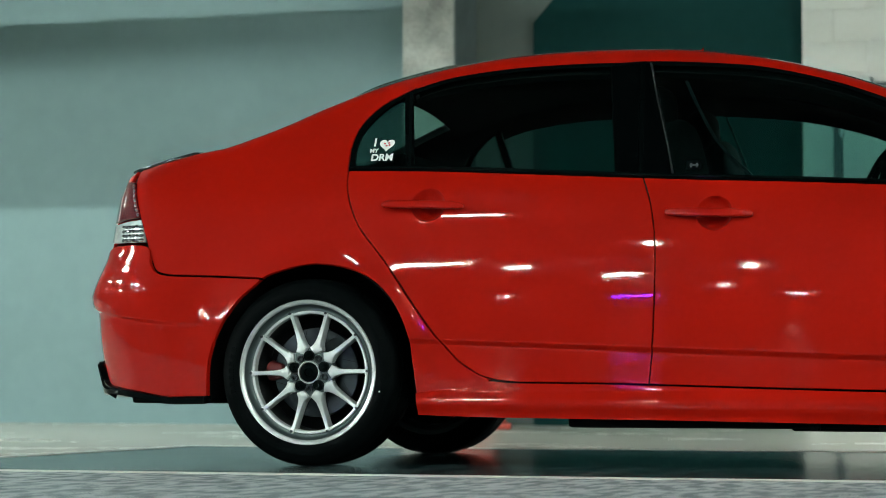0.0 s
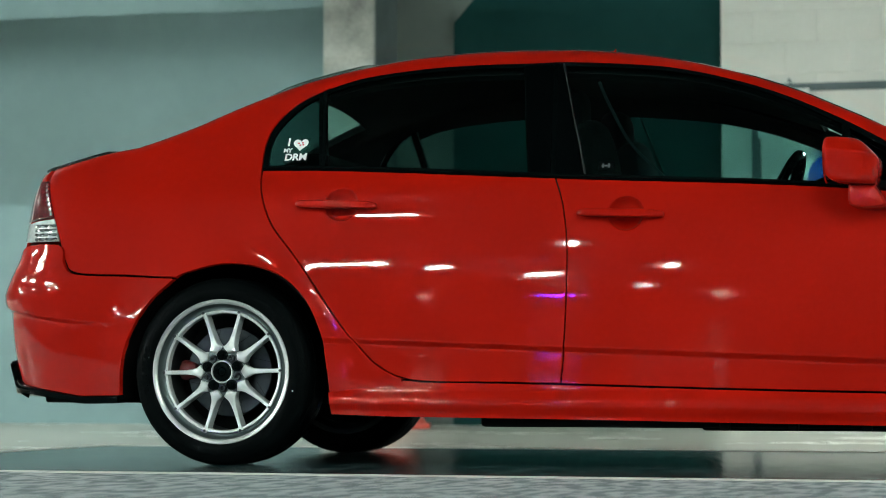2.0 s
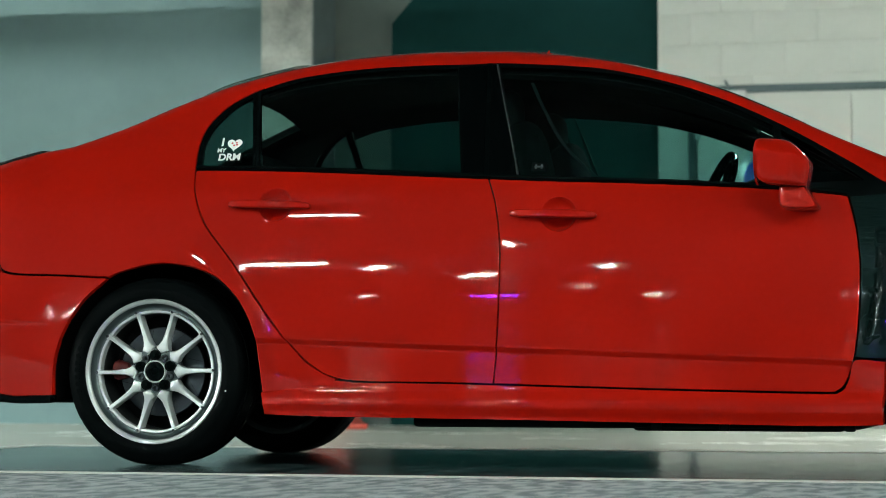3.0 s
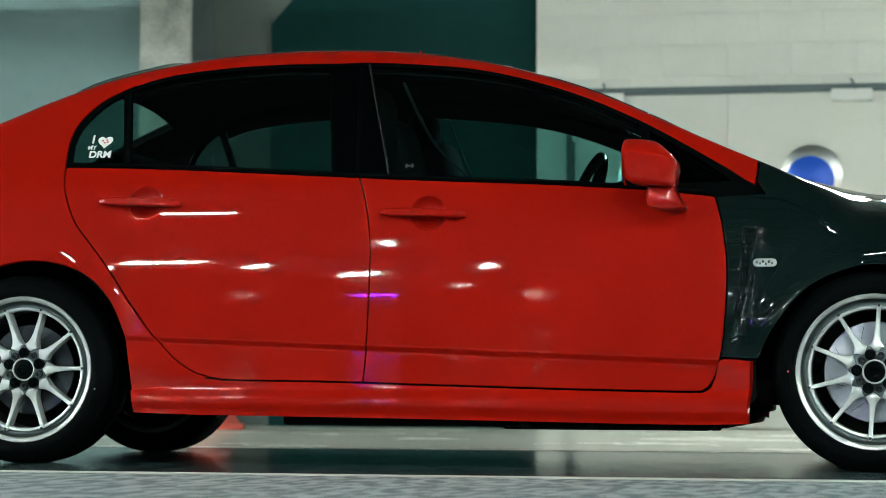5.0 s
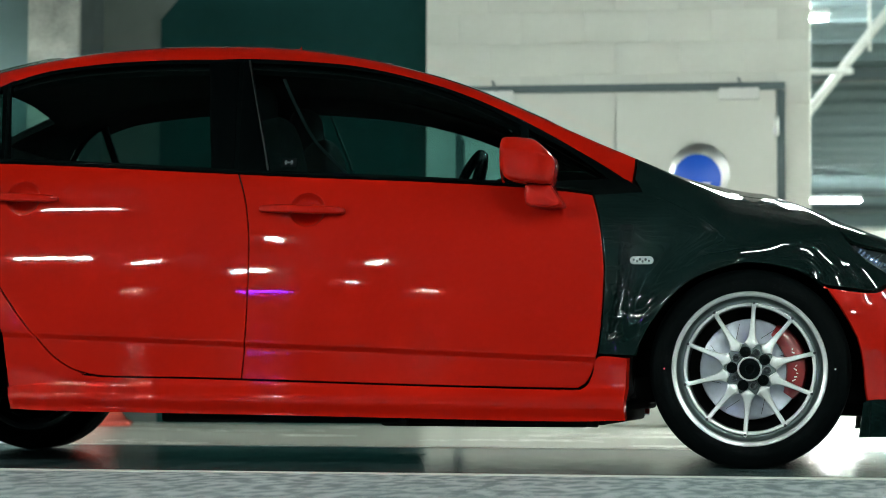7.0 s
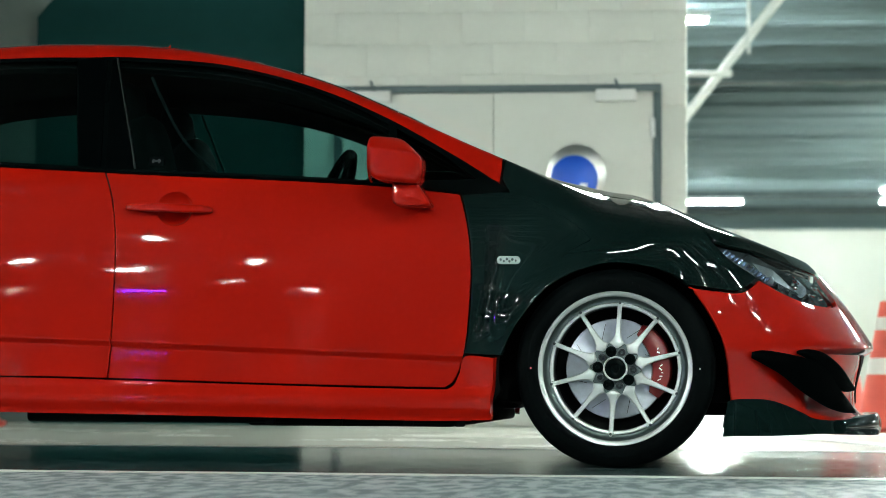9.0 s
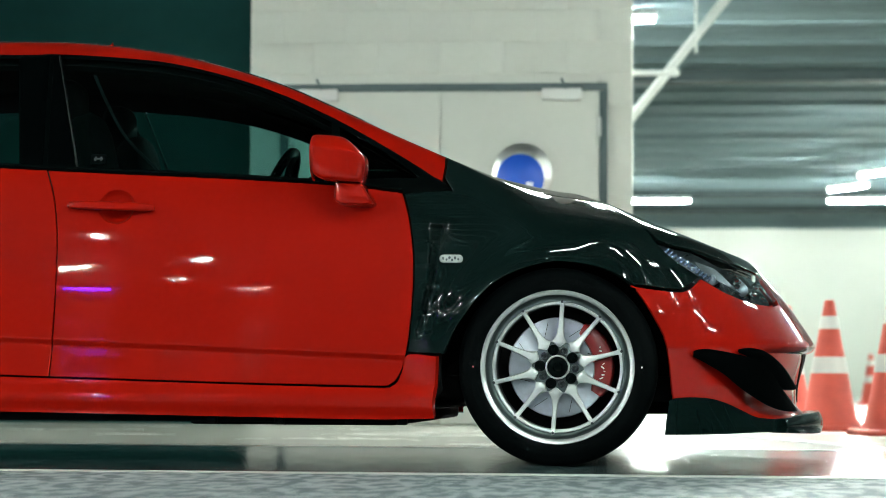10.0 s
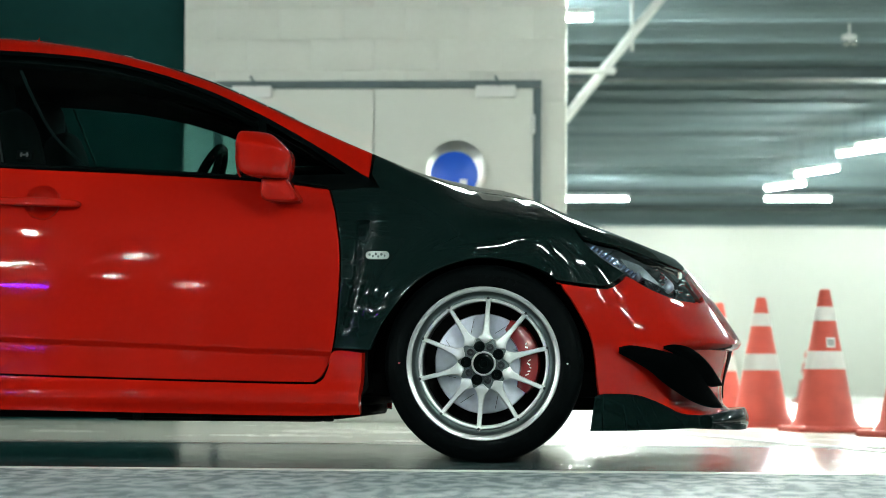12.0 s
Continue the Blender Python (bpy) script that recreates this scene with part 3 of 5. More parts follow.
# windows: panes set in a black surround
PANES = {
    "quarter_glass": dense([(0.132, 0.970), (0.127, 1.042), (0.148, 1.108), (0.207, 1.176), (0.262, 1.212)]) + dense([(0.262, 1.212), (0.308, 0.968), (0.132, 0.970)], False, 10)[1:-1],
    "rear_door_glass": dense([(0.338, 0.966), (0.288, 1.222)], False, 10) + dense([(0.288, 1.222), (0.42, 1.263), (0.604, 1.286), (0.794, 1.294), (0.948, 1.293)])[1:] + dense([(0.948, 1.293), (1.010, 0.932)], False, 10)[1:] + dense([(1.010, 0.932), (0.85, 0.941), (0.568, 0.956), (0.338, 0.966)])[1:-1],
    "front_door_glass": dense([(1.205, 0.918), (1.090, 1.292)], False, 10) + dense([(1.090, 1.292), (1.271, 1.281), (1.46, 1.258), (1.649, 1.213), (1.837, 1.142), (1.985, 1.068)])[1:] + dense([(1.985, 1.068), (2.005, 0.878)], False, 8)[1:] + dense([(2.005, 0.878), (1.682, 0.897), (1.322, 0.913), (1.205, 0.918)])[1:-1],
    "sail_glass": dense([(2.030, 0.878), (2.012, 1.052), (2.15, 0.975), (2.272, 0.885), (2.15, 0.882), (2.030, 0.878)], False, 5)[:-1],
}
surround = C_BACK + ROOF_LINE[1:] + [(2.30, 0.836), (2.23, 0.835)] + BELT_FRONT[::-1][1:] + BELT_REAR[::-1][1:-1]
near_trim, far_trim = both_sides("window_surround", surround, TRIM, car, "black rubber and trim", gap=0.001, holes=tuple(PANES.values()), cell=0.05, lift=-0.001, flange=0.01, turned=False)
for name, ring in PANES.items():
    owner = rear_doors if name == "rear_door_glass" else front_doors if name == "front_door_glass" else (car, car)
    for k in range(2):
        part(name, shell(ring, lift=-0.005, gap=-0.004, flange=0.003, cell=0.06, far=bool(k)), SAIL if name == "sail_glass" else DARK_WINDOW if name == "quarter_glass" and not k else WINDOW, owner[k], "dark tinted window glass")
for k, (a, b, c, d) in enumerate((((0.95, 1.297), (1.015, 0.931), (1.088, 0.921), (1.050, 1.300)), ((1.062, 1.300), (1.100, 0.918), (1.196, 0.912), (1.082, 1.300)))):
    both_sides("pillar_cover", dense([a, b, c, d, a], False, 8)[:-1], PILLAR_BLACK, car, "glossy black pillar cover", lift=0.003, gap=0.001, cell=0.06)
# a bright metal strip laid on the pillar's edge to draw its highlight
for far in (False, True):
    part("window_channel", ribbon([(1.078, 1.300), (1.115, 1.18), (1.158, 1.04), (1.196, 0.914)], [(1.085, 1.300), (1.123, 1.18), (1.167, 1.04), (1.203, 0.914)], lambda s, t: 0.003 + 0.030 * t * (1 - t) * math.sin(math.pi * min(max(s, 0.02), 0.98)), 0.004, rows=6, far=far), GLINT_METAL, car, "thin bright metal strip added as the pillar's glint")
both_sides("window_bar", dense([(0.276, 1.228), (0.318, 0.958), (0.332, 0.958), (0.288, 1.232), (0.276, 1.228)], False, 6)[:-1], GLOSS_BLACK, car, lift=0.004, gap=0, cell=0.06)
both_sides("window_strip", [(u, z + 0.003) for u, z in BELT_REAR + BELT_FRONT[1:]] + [(u, z + 0.013) for u, z in (BELT_REAR + BELT_FRONT[1:])[::-1]], GLOSS_BLACK, car, lift=0.006, gap=0, cell=0.06)

# dark lining inside the roof and pillars
part("headliner", shell(top(0.07, 1.80, 0.16, 16) + top(1.80, 0.07, 0.65, 16), whole=True, gap=0, cell=0.08, lift=-0.035, flange=-0.018), CLOTH, car)
both_sides("pillar_lining", C_BACK + top(0.30, -0.45, 0.20, 20) + [(-0.44, 0.95), (0.0, 0.945)], CLOTH, car, lift=-0.032, gap=0, flange=-0.029, cell=0.06)
both_sides("rail_lining", [(u, z - 0.040) for u, z in ROOF_LINE] + [(2.38, 0.93)] + top(2.37, 0.30, 0.20, 40), CLOTH, car, lift=-0.03, gap=0, flange=-0.027, cell=0.06)

# lamps
for k in range(2):
    lamp = part("headlight", shell(LAMP, lift=0.003, gap=0.003, far=bool(k), flange=0.006), LENS, car, "clear headlight with silver reflectors")
    part("reflector_panel", ribbon([(3.155, 0.640), (3.19, 0.632), (3.235, 0.622)], [(3.165, 0.600), (3.215, 0.580), (3.29, 0.545)], lambda s, t: -0.014, 0.004, rows=3, far=bool(k), n=8), LAMP_GREY, lamp, "pale slanted reflector panel")
    part("reflector_panel", ribbon([(3.33, 0.612), (3.38, 0.604), (3.43, 0.598)], [(3.35, 0.580), (3.40, 0.560), (3.44, 0.550)], lambda s, t: -0.012, 0.004, rows=3, far=bool(k), n=8), CHROME, lamp, "bright reflector panel")
    # small chrome beads added as glints inside the lamp
    for u, z, r in ((3.12, 0.618, 0.007), (3.285, 0.565, 0.008), (3.36, 0.545, 0.009), (3.41, 0.570, 0.010), (3.45, 0.582, 0.008), (3.30, 0.610, 0.006), (3.40, 0.535, 0.007)):
        p = skin(u, z) - outward(u, z) * 0.010
        part("reflector_bead", blob(bmesh.new(), (p.x, p.y * (1 if k == 0 else -1), p.z), (r * 1.4, r, r), 2, 8, 10), CHROME, lamp)
    part("housing", shell(LAMP, lift=lambda u, z: -0.035 - 0.02 * step((u - 3.1) / 0.2), gap=0.001, far=bool(k), flange=-0.03), LAMP_GREY, lamp)
    s = 1 if k == 0 else -1
    for u, z, r in ((3.20, 0.590, 0.036), (3.34, 0.566, 0.042)):
        p, n = skin(u, z), outward(u, z)
        c = p - n * 0.040
        bm = lathe([(0.0, 0.012), (r * 0.6, 0.010), (r * 0.9, 0.0), (r, -0.014), (r * 1.08, -0.014), (r * 1.1, 0.012)], 24)
        m = Matrix.Translation(c) @ n.to_track_quat("-Y", "Z").to_matrix().to_4x4()
        bmesh.ops.transform(bm, matrix=Matrix.Diagonal((1, s, 1, 1)) @ m, verts=bm.verts)
        part("reflector", bm, CHROME, lamp, "chrome bowl")
        bm = bmesh.new()
        bmesh.ops.create_uvsphere(bm, u_segments=16, v_segments=10, radius=r * 0.5, matrix=Matrix.Diagonal((1, s, 1, 1)) @ Matrix.Translation(c + n * 0.012))
        part("projector", bm, STEEL, lamp)
    bm = bmesh.new()
    for i in range(36):
        u, z = 3.048 + 0.0105 * (i % 12) + 0.008 * (i // 12), 0.664 - 0.0075 * (i % 12) + 0.004 * (i // 12)
        p = skin(u, z) - outward(u, z) * 0.012
        blob(bm, (p.x, p.y * s, p.z), (0.005, 0.004, 0.005), 2, 6, 8)
    part("light_strip", bm, material("bluish_reflector", (0.5, 0.62, 0.9), 0.15, 0.8), lamp, "row of small bluish reflectors")
    tl = part("tail_light", shell(dense([(-0.745, 0.945), (-0.66, 0.865), (-0.617, 0.815)]) + [(-0.70, 0.812), (-0.90, 0.80), (-0.90, 0.90), (-0.83, 0.948)], lift=0.006, gap=0.002, far=bool(k), cell=0.02), RED_LENS, car, "red tail light lens")
    part("reverse_lens", shell(dense([(-0.617, 0.812), (-0.566, 0.733)], False) + [(-0.80, 0.733), (-0.90, 0.735), (-0.90, 0.797), (-0.70, 0.809)], lift=0.006, gap=0.002, far=bool(k), cell=0.02), CLEAR_LENS, tl, "ribbed clear lens")
    for i in range(6):
        for z0 in (0.742, 0.757, 0.772, 0.787):
            u = -0.598 - 0.026 * i - 0.35 * (z0 - 0.76)
            if u > -0.74:
                p = skin(u, z0) + outward(u, z0) * 0.0065
                part("lens_facet", blob(bmesh.new(), (p.x, p.y * (1 if k == 0 else -1), p.z), (0.009, 0.004, 0.0055), 3, 6, 8), LAMP_GREY if (i + round(z0 * 1000)) % 2 else CHROME, tl)
    # chrome beads added along the red lens as a row of glints
    for i in range(7):
        u, z0 = -0.640 - 0.016 * i, 0.828 + 0.0165 * i
        p = skin(u, z0) + outward(u, z0) * 0.0065
        part("lens_facet", blob(bmesh.new(), (p.x, p.y * (1 if k == 0 else -1), p.z), (0.006, 0.004, 0.007), 2.5, 6, 8), CHROME, tl)
mark = arc(2.4, 0.632, 0.0125, -90, 90, 10) + arc(2.352, 0.632, 0.0125, 90, 270, 10)
for k in range(2):
    lamp = part("side_marker", shell(mark, lift=0.009, gap=0, far=bool(k), flange=0.012, cell=0.01), CLEAR_LENS, car, "small clear side marker lamp")
    for u, z, r in ((2.352, 0.633, 0.005), (2.362, 0.629, 0.004), (2.371, 0.635, 0.005), (2.379, 0.628, 0.0045), (2.388, 0.634, 0.005), (2.398, 0.630, 0.004)):
        p = skin(u, z) + outward(u, z) * 0.0085
        part("marker_facet", blob(bmesh.new(), (p.x, p.y * (1 if k == 0 else -1), p.z), (r * 0.8, 0.002, r), 2, 6, 10), LAMP_GREY, lamp)

# splitter, winglets and rear lip
OUT = Vector((0, -1, 0))
for far in (False, True):
    part("splitter_fence", ribbon([(2.968, 0.207), (3.0, 0.214), (3.08, 0.212), (3.14, 0.196), (3.20, 0.172), (3.26, 0.152), (3.40, 0.146)], [(2.952, 0.100), (2.99, 0.101), (3.08, 0.102), (3.16, 0.104), (3.22, 0.106), (3.27, 0.107), (3.40, 0.106)], lambda s, t: 0.024 + 0.016 * t, 0.012, along=OUT, far=far), CARBON, car, "black carbon end plate")
    part("winglet", ribbon([(3.022, 0.356), (3.06, 0.362), (3.155, 0.347), (3.242, 0.327), (3.30, 0.298), (3.359, 0.254), (3.43, 0.212), (3.485, 0.176)], [(3.022, 0.338), (3.06, 0.318), (3.12, 0.286), (3.18, 0.247), (3.245, 0.213), (3.31, 0.187), (3.39, 0.172), (3.485, 0.170)], lambda s, t: 0.02 + 0.035 * step(s / 0.4) + 0.03 * t * (1 - t), 0.006, along=OUT, far=far), PILLAR_BLACK, car, "small black winglet on the bumper")
    part("winglet", ribbon([(3.158, 0.362), (3.20, 0.367), (3.261, 0.356), (3.352, 0.314), (3.43, 0.272), (3.49, 0.245)], [(3.158, 0.354), (3.20, 0.337), (3.25, 0.311), (3.32, 0.266), (3.39, 0.238), (3.49, 0.241)], lambda s, t: 0.015 + 0.035 * step(s / 0.4) + 0.03 * t * (1 - t), 0.006, along=OUT, far=far), PILLAR_BLACK, car, "small black winglet on the bumper")
part("front_splitter", ribbon([(3.34, 0.148), (3.45, 0.156), (3.55, 0.163), (3.73, 0.166)], [(3.34, 0.104), (3.45, 0.100), (3.55, 0.098), (3.73, 0.098)], lambda s, t: 0.030 + 0.012 * s + 0.04 * t * (1 - t), 0.05, rows=8, whole=True), CARBON, car, "black carbon splitter lip")
part("rear_lip", ribbon([(-0.352, 0.226), (-0.457, 0.222), (-0.622, 0.243), (-0.86, 0.268), (-0.92, 0.315), (-1.0, 0.345), (-1.33, 0.345)], [(-0.352, 0.202), (-0.457, 0.200), (-0.622, 0.220), (-0.86, 0.243), (-0.92, 0.246), (-1.0, 0.246), (-1.33, 0.246)], lambda s, t: 0.008 + 0.010 * step(s * 1.4), 0.03, whole=True), GLOSS_BLACK, car, "black rear lip")
both_sides("bumper_grille", dense([(3.575, 0.348), (3.62, 0.350), (3.733, 0.352)], False) + dense([(3.733, 0.20), (3.67, 0.20), (3.62, 0.27), (3.575, 0.348)], False)[:-1], MATT_BLACK, car, "black mesh intake", lift=lambda u, z: bumper_relief(u, z) + 0.003, gap=0, flange=0.004)
part("rear_lip", shell(dense([(-0.352, 0.226), (-0.457, 0.222), (-0.622, 0.242), (-0.891, 0.262), (-0.93, 0.31), (-1.0, 0.34), (-1.333, 0.34)]) + dense([(-1.333, 0.22), (-0.891, 0.238), (-0.622, 0.222), (-0.457, 0.204), (-0.352, 0.202)]), whole=True, lift=lambda u, z: 0.012 + 0.012 * step((-0.4 - u) / 0.5), gap=0, flange=0.035, cell_w=0.02), GLOSS_BLACK, car, "black rear lip")

# handles
for (hu, hz), doors in zip(HANDLES, (rear_doors, front_doors)):
    for k, door in enumerate(doors):
        s = 1 if k == 0 else -1
        p, tilt = skin(hu - 0.014, hz), outward(hu, hz)
        bm = bmesh.new()
        blob(bm, (0, 0, 0), (0.137, 0.014, 0.0130), 4.0, 24, 64, lambda q: q + Vector((0, 0.013 * (q.x / 0.14) ** 4, -0.002 * (q.x / 0.14))))
        bmesh.ops.transform(bm, matrix=Matrix.Translation((p.x, s * (p.y - 0.028), p.z)) @ Matrix.Diagonal((1, s, 1, 1)) @ pose(0, 0, 0, -8, 1.2), verts=bm.verts)
        if k:
            bmesh.ops.reverse_faces(bm, faces=bm.faces)
        part("door_handle", bm, RED, door)

# mirrors on the doors
MIRROR_SHELL = [(1.960, 0.962), (1.962, 0.988), (1.968, 0.998), (1.984, 1.001), (2.030, 0.998), (2.056, 0.993), (2.076, 0.982), (2.100, 0.960), (2.118, 0.940), (2.124, 0.928), (2.125, 0.910), (2.119, 0.872), (2.113, 0.860), (2.104, 0.856), (2.070, 0.857), (2.010, 0.864), (1.985, 0.870), (1.970, 0.884), (1.962, 0.905), (1.960, 0.935)]
MIRROR_FOOT = [(2.030, 0.858), (2.070, 0.860), (2.106, 0.858), (2.114, 0.850), (2.130, 0.826), (2.142, 0.806), (2.143, 0.796), (2.132, 0.790), (2.100, 0.788), (2.060, 0.790), (2.038, 0.796), (2.030, 0.806), (2.028, 0.830)]


def mirror_shell():
    """The mirror's cap: a rounded face with a crease, above which it leans in."""
    bm = bmesh.new()
    px, pz = 2.045, 0.938
    ring = dense(MIRROR_SHELL + [MIRROR_SHELL[0]], True, 4)[:-1]

    def face(x, z, k):
        over = z - (0.966 - 0.14 * (x - 1.96))
        lean = 0.95 * (math.sqrt(over * over + 0.00002) + over) / 2 + 0.16 * max(-over, 0) ** 1.2
        return -1.050 + 0.024 * (1 - math.sqrt(max(1 - k ** 7, 0))) + lean + 0.9 * max(x - 2.07, 0) ** 1.3 + 0.25 * max(1.975 - x, 0)
    rows = []
    for k in (0.12, 0.26, 0.40, 0.52, 0.62, 0.71, 0.79, 0.86, 0.91, 0.95, 0.975, 0.99, 1.0):
        pts = [(px + (x - px) * k, pz + (z - pz) * k) for x, z in ring]
        rows.append([bm.verts.new((x, face(x, z, k), z)) for x, z in pts])
    for y, k in ((-0.90, 1.0), (-0.87, 0.96), (-0.852, 0.86)):
        rows.append([bm.verts.new((px + (x - px) * k, y, pz + (z - pz) * k)) for x, z in ring])
    for a, b in zip(rows, rows[1:]):
        for i in range(len(a)):
            m = (i + 1) % len(a)
            bm.faces.new((a[i], a[m], b[m], b[i]))
    bm.faces.new(rows[0]), bm.faces.new(rows[-1])
    return bm


def rounded_loft(outline, pivot, stations, drift):
    """A closed shell whose side outline shrinks towards a pivot at each end; stations: (y, scale)."""
    bm = bmesh.new()
    px, pz = pivot
    ring = dense(outline + [outline[0]], True, 3)[:-1]
    rows = []
    for y, k in stations:
        if k == 0:
            rows.append([bm.verts.new((px + drift(y), y, pz))])
        else:
            rows.append([bm.verts.new((px + (x - px) * k + drift(y), y, pz + (z - pz) * k)) for x, z in ring])
    for a, b in zip(rows, rows[1:]):
        n = max(len(a), len(b))
        for i in range(n):
            m = (i + 1) % n
            bm.faces.new([a[0], b[m], b[i]] if len(a) == 1 else [a[i], a[m], b[0]] if len(b) == 1 else [a[i], a[m], b[m], b[i]])
    return bm


for k, door in enumerate(front_doors):
    s = 1 if k == 0 else -1
    bm = mirror_shell()
    bmesh.ops.transform(bm, matrix=Matrix.Diagonal((1, s, 1, 1)), verts=bm.verts)
    bmesh.ops.recalc_face_normals(bm, faces=bm.faces)
    mirror = part("wing_mirror", bm, RED, door)
    bm = rounded_loft(MIRROR_FOOT, (2.085, 0.822), [(-0.985, 0.0), (-0.984, 0.62), (-0.979, 0.86), (-0.968, 0.97), (-0.95, 1.0), (-0.84, 1.0), (-0.838, 0.0)], lambda y: 0.0)
    bmesh.ops.transform(bm, matrix=Matrix.Diagonal((1, s, 1, 1)), verts=bm.verts)
    bmesh.ops.recalc_face_normals(bm, faces=bm.faces)
    part("mirror_foot", bm, RED, mirror, "", None, 30)
    bm = lathe([(0.0, 0.0), (0.058, 0.0), (0.062, 0.004)], 28)
    part("mirror_glass", bm, CHROME, mirror, "", Matrix.Translation((1.968, -0.955 * s, 0.925)) @ pose(0, 0, 0, 0, 0, 90) @ Matrix.Diagonal((1.5, 1, 1, 1)))

# inner structure
inner = [(-0.62, 0.30), (-0.62, 0.88), (0.2, 0.90), (1.1, 0.88), (2.2, 0.80), (2.95, 0.70), (2.95, 0.63)] + arc(2.70, 0.29, 0.365, 70, 190, 20) + [(2.3, 0.17), (0.42, 0.18)] + arc(0.0, 0.30, 0.375, -10, 185, 24) + [(-0.42, 0.28)]
both_sides("inner_panel", inner, MATT_BLACK, car, lift=-0.045, gap=0, cell=0.08, flange=0)
bm = slab(-0.75, 3.05, -0.56, 0.56, 0.20, 0.28, 0.01)
for x0, x1, y0, y1, z0 in ((0.85, 2.26, -0.78, 0.78, 0.130), (0.42, 2.3, -0.82, 0.82, 0.17), (1.55, 2.2, -0.75, -0.45, 0.122), (2.9, 3.2, -0.42, 0.42, 0.16)):
    block(bm, x0, x1, y0, y1, z0, 0.24, 0.012)
for x in (1.62, 1.83, 2.05, 2.21):
    block(bm, x, x + 0.03, -0.83, -0.80, 0.124, 0.18, 0.004)
part("floor_pan", bm, MATT_BLACK, car, "black underbody")
for x, front in ((0.0, 0), (2.70, 1)):
    for s in (1, -1):
        bm = bmesh.new()
        rim = arc(0, 0, 0.372, -12 if not front else -8, 192, 26)
        for y0, y1 in ((-0.755 if front else -0.80, -0.50),):
            a = [bm.verts.new((x + p[0], y0 * s, 0.29 + p[1])) for p in rim]
            b = [bm.verts.new((x + p[0], y1 * s, 0.29 + p[1])) for p in rim]
            for i in range(len(a) - 1):
                bm.faces.new((a[i], a[i + 1], b[i + 1], b[i]))
            bm.faces.new(b)
        part("wheel_arch_liner", bm, MATT_BLACK, car)

# cabin
def front_seat(y):
    seat = new("front_seat")
    seat.parent = car
    bm = bmesh.new()
    blob(bm, (1.42, y, 0.52), (0.27, 0.25, 0.09), 4)
    part("cushion", bm, CLOTH, seat)
    bm = bmesh.new()
    blob(bm, (0, 0, 0), (0.075, 0.25, 0.33), 3.5, shape=lambda q: Vector((q.x + 0.04 * (q.z / 0.33) ** 2, q.y * (1 - 0.22 * max(q.z / 0.33, 0)), q.z)))
    bmesh.ops.transform(bm, matrix=pose(1.16, y, 0.80, 0, -14, 0), verts=bm.verts)
    part("backrest", bm, CLOTH, seat)
    bm = bmesh.new()
    blob(bm, (1.06, y, 1.17), (0.05, 0.13, 0.075), 3)
    part("headrest", bm, CLOTH, seat)
    return seat


seats = [front_seat(-0.37), front_seat(0.37)]
bench = new("rear_seat")
bench.parent = car
bm = bmesh.new()
blob(bm, (0.48, 0, 0.52), (0.26, 0.62, 0.10), 5)
part("cushion", bm, CLOTH, bench)
bm = bmesh.new()
blob(bm, (0, 0, 0), (0.08, 0.62, 0.28), 5)
bmesh.ops.transform(bm, matrix=pose(0.22, 0, 0.78, 0, -20, 0), verts=bm.verts)
part("backrest", bm, CLOTH, bench)
bm = slab(-0.42, 0.10, -0.62, 0.62, 0.90, 0.94, 0.02)
part("parcel_shelf", bm, MATT_BLACK, car)
bm = bmesh.new()
blob(bm, (2.10, 0, 0.80), (0.28, 0.70, 0.15), 4)
part("dashboard", bm, TRIM, car)
bm = bmesh.new()
for k in range(36):
    a0, a1 = 2 * math.pi * k / 36, 2 * math.pi * (k + 1) / 36
    rod(bm, (0, 0.185 * math.cos(a0), 0.185 * math.sin(a0)), (0, 0.185 * math.cos(a1), 0.185 * math.sin(a1)), 0.016, 8)
for a in (90, 210, 330):
    rod(bm, (0.02, 0, 0), (0, 0.18 * math.cos(radians(a)), 0.18 * math.sin(radians(a))), 0.012, 6)
blob(bm, (0.02, 0, 0), (0.03, 0.06, 0.06), 2.5)
part("steering_wheel", bm, GLOSS_BLACK, car, "black steering wheel", pose(1.745, -0.37, 0.835, 0, 22, 0))

for y in (-0.60,):
    bm = bmesh.new()
    s = 1 if y < 0 else -1
    path = dense([(1.20, y, 1.235), (1.235, y + 0.02 * s, 1.15), (1.30, y + 0.05 * s, 1.03), (1.42, y + 0.10 * s, 0.90), (1.46, y + 0.14 * s, 0.78)], True, 5)
    strips = [(bm.verts.new((x - 0.004, yy, z)), bm.verts.new((x + 0.005, yy - 0.004 * s, z + 0.002)), bm.verts.new((x + 0.003, yy - 0.007 * s, z + 0.002)), bm.verts.new((x - 0.006, yy - 0.003 * s, z))) for x, yy, z in path]
    for a, b in zip(strips, strips[1:]):
        for i in range(4):
            bm.faces.new((a[i], a[(i + 1) % 4], b[(i + 1) % 4], b[i]))
    part("seat_belt", bm, BELT, car, "dark seat belt strap")

# sticker on the quarter glass
def lettering(text, size, mat, parent, at, name="lettering"):
    data = bpy.data.curves.new(name, "FONT")
    data.body, data.size, data.align_x, data.align_y = text, size, "CENTER", "CENTER"
    data.extrude = 0.0006
    data.offset = size * 0.03
    tmp = bpy.data.objects.new(name, data)
    me = bpy.data.meshes.new_from_object(tmp)
    bpy.data.objects.remove(tmp)
    ob = new(name, me)
    me.materials.clear()
    me.materials.append(mat)
    ob.parent = parent
    ob.matrix_basis = at
    return ob


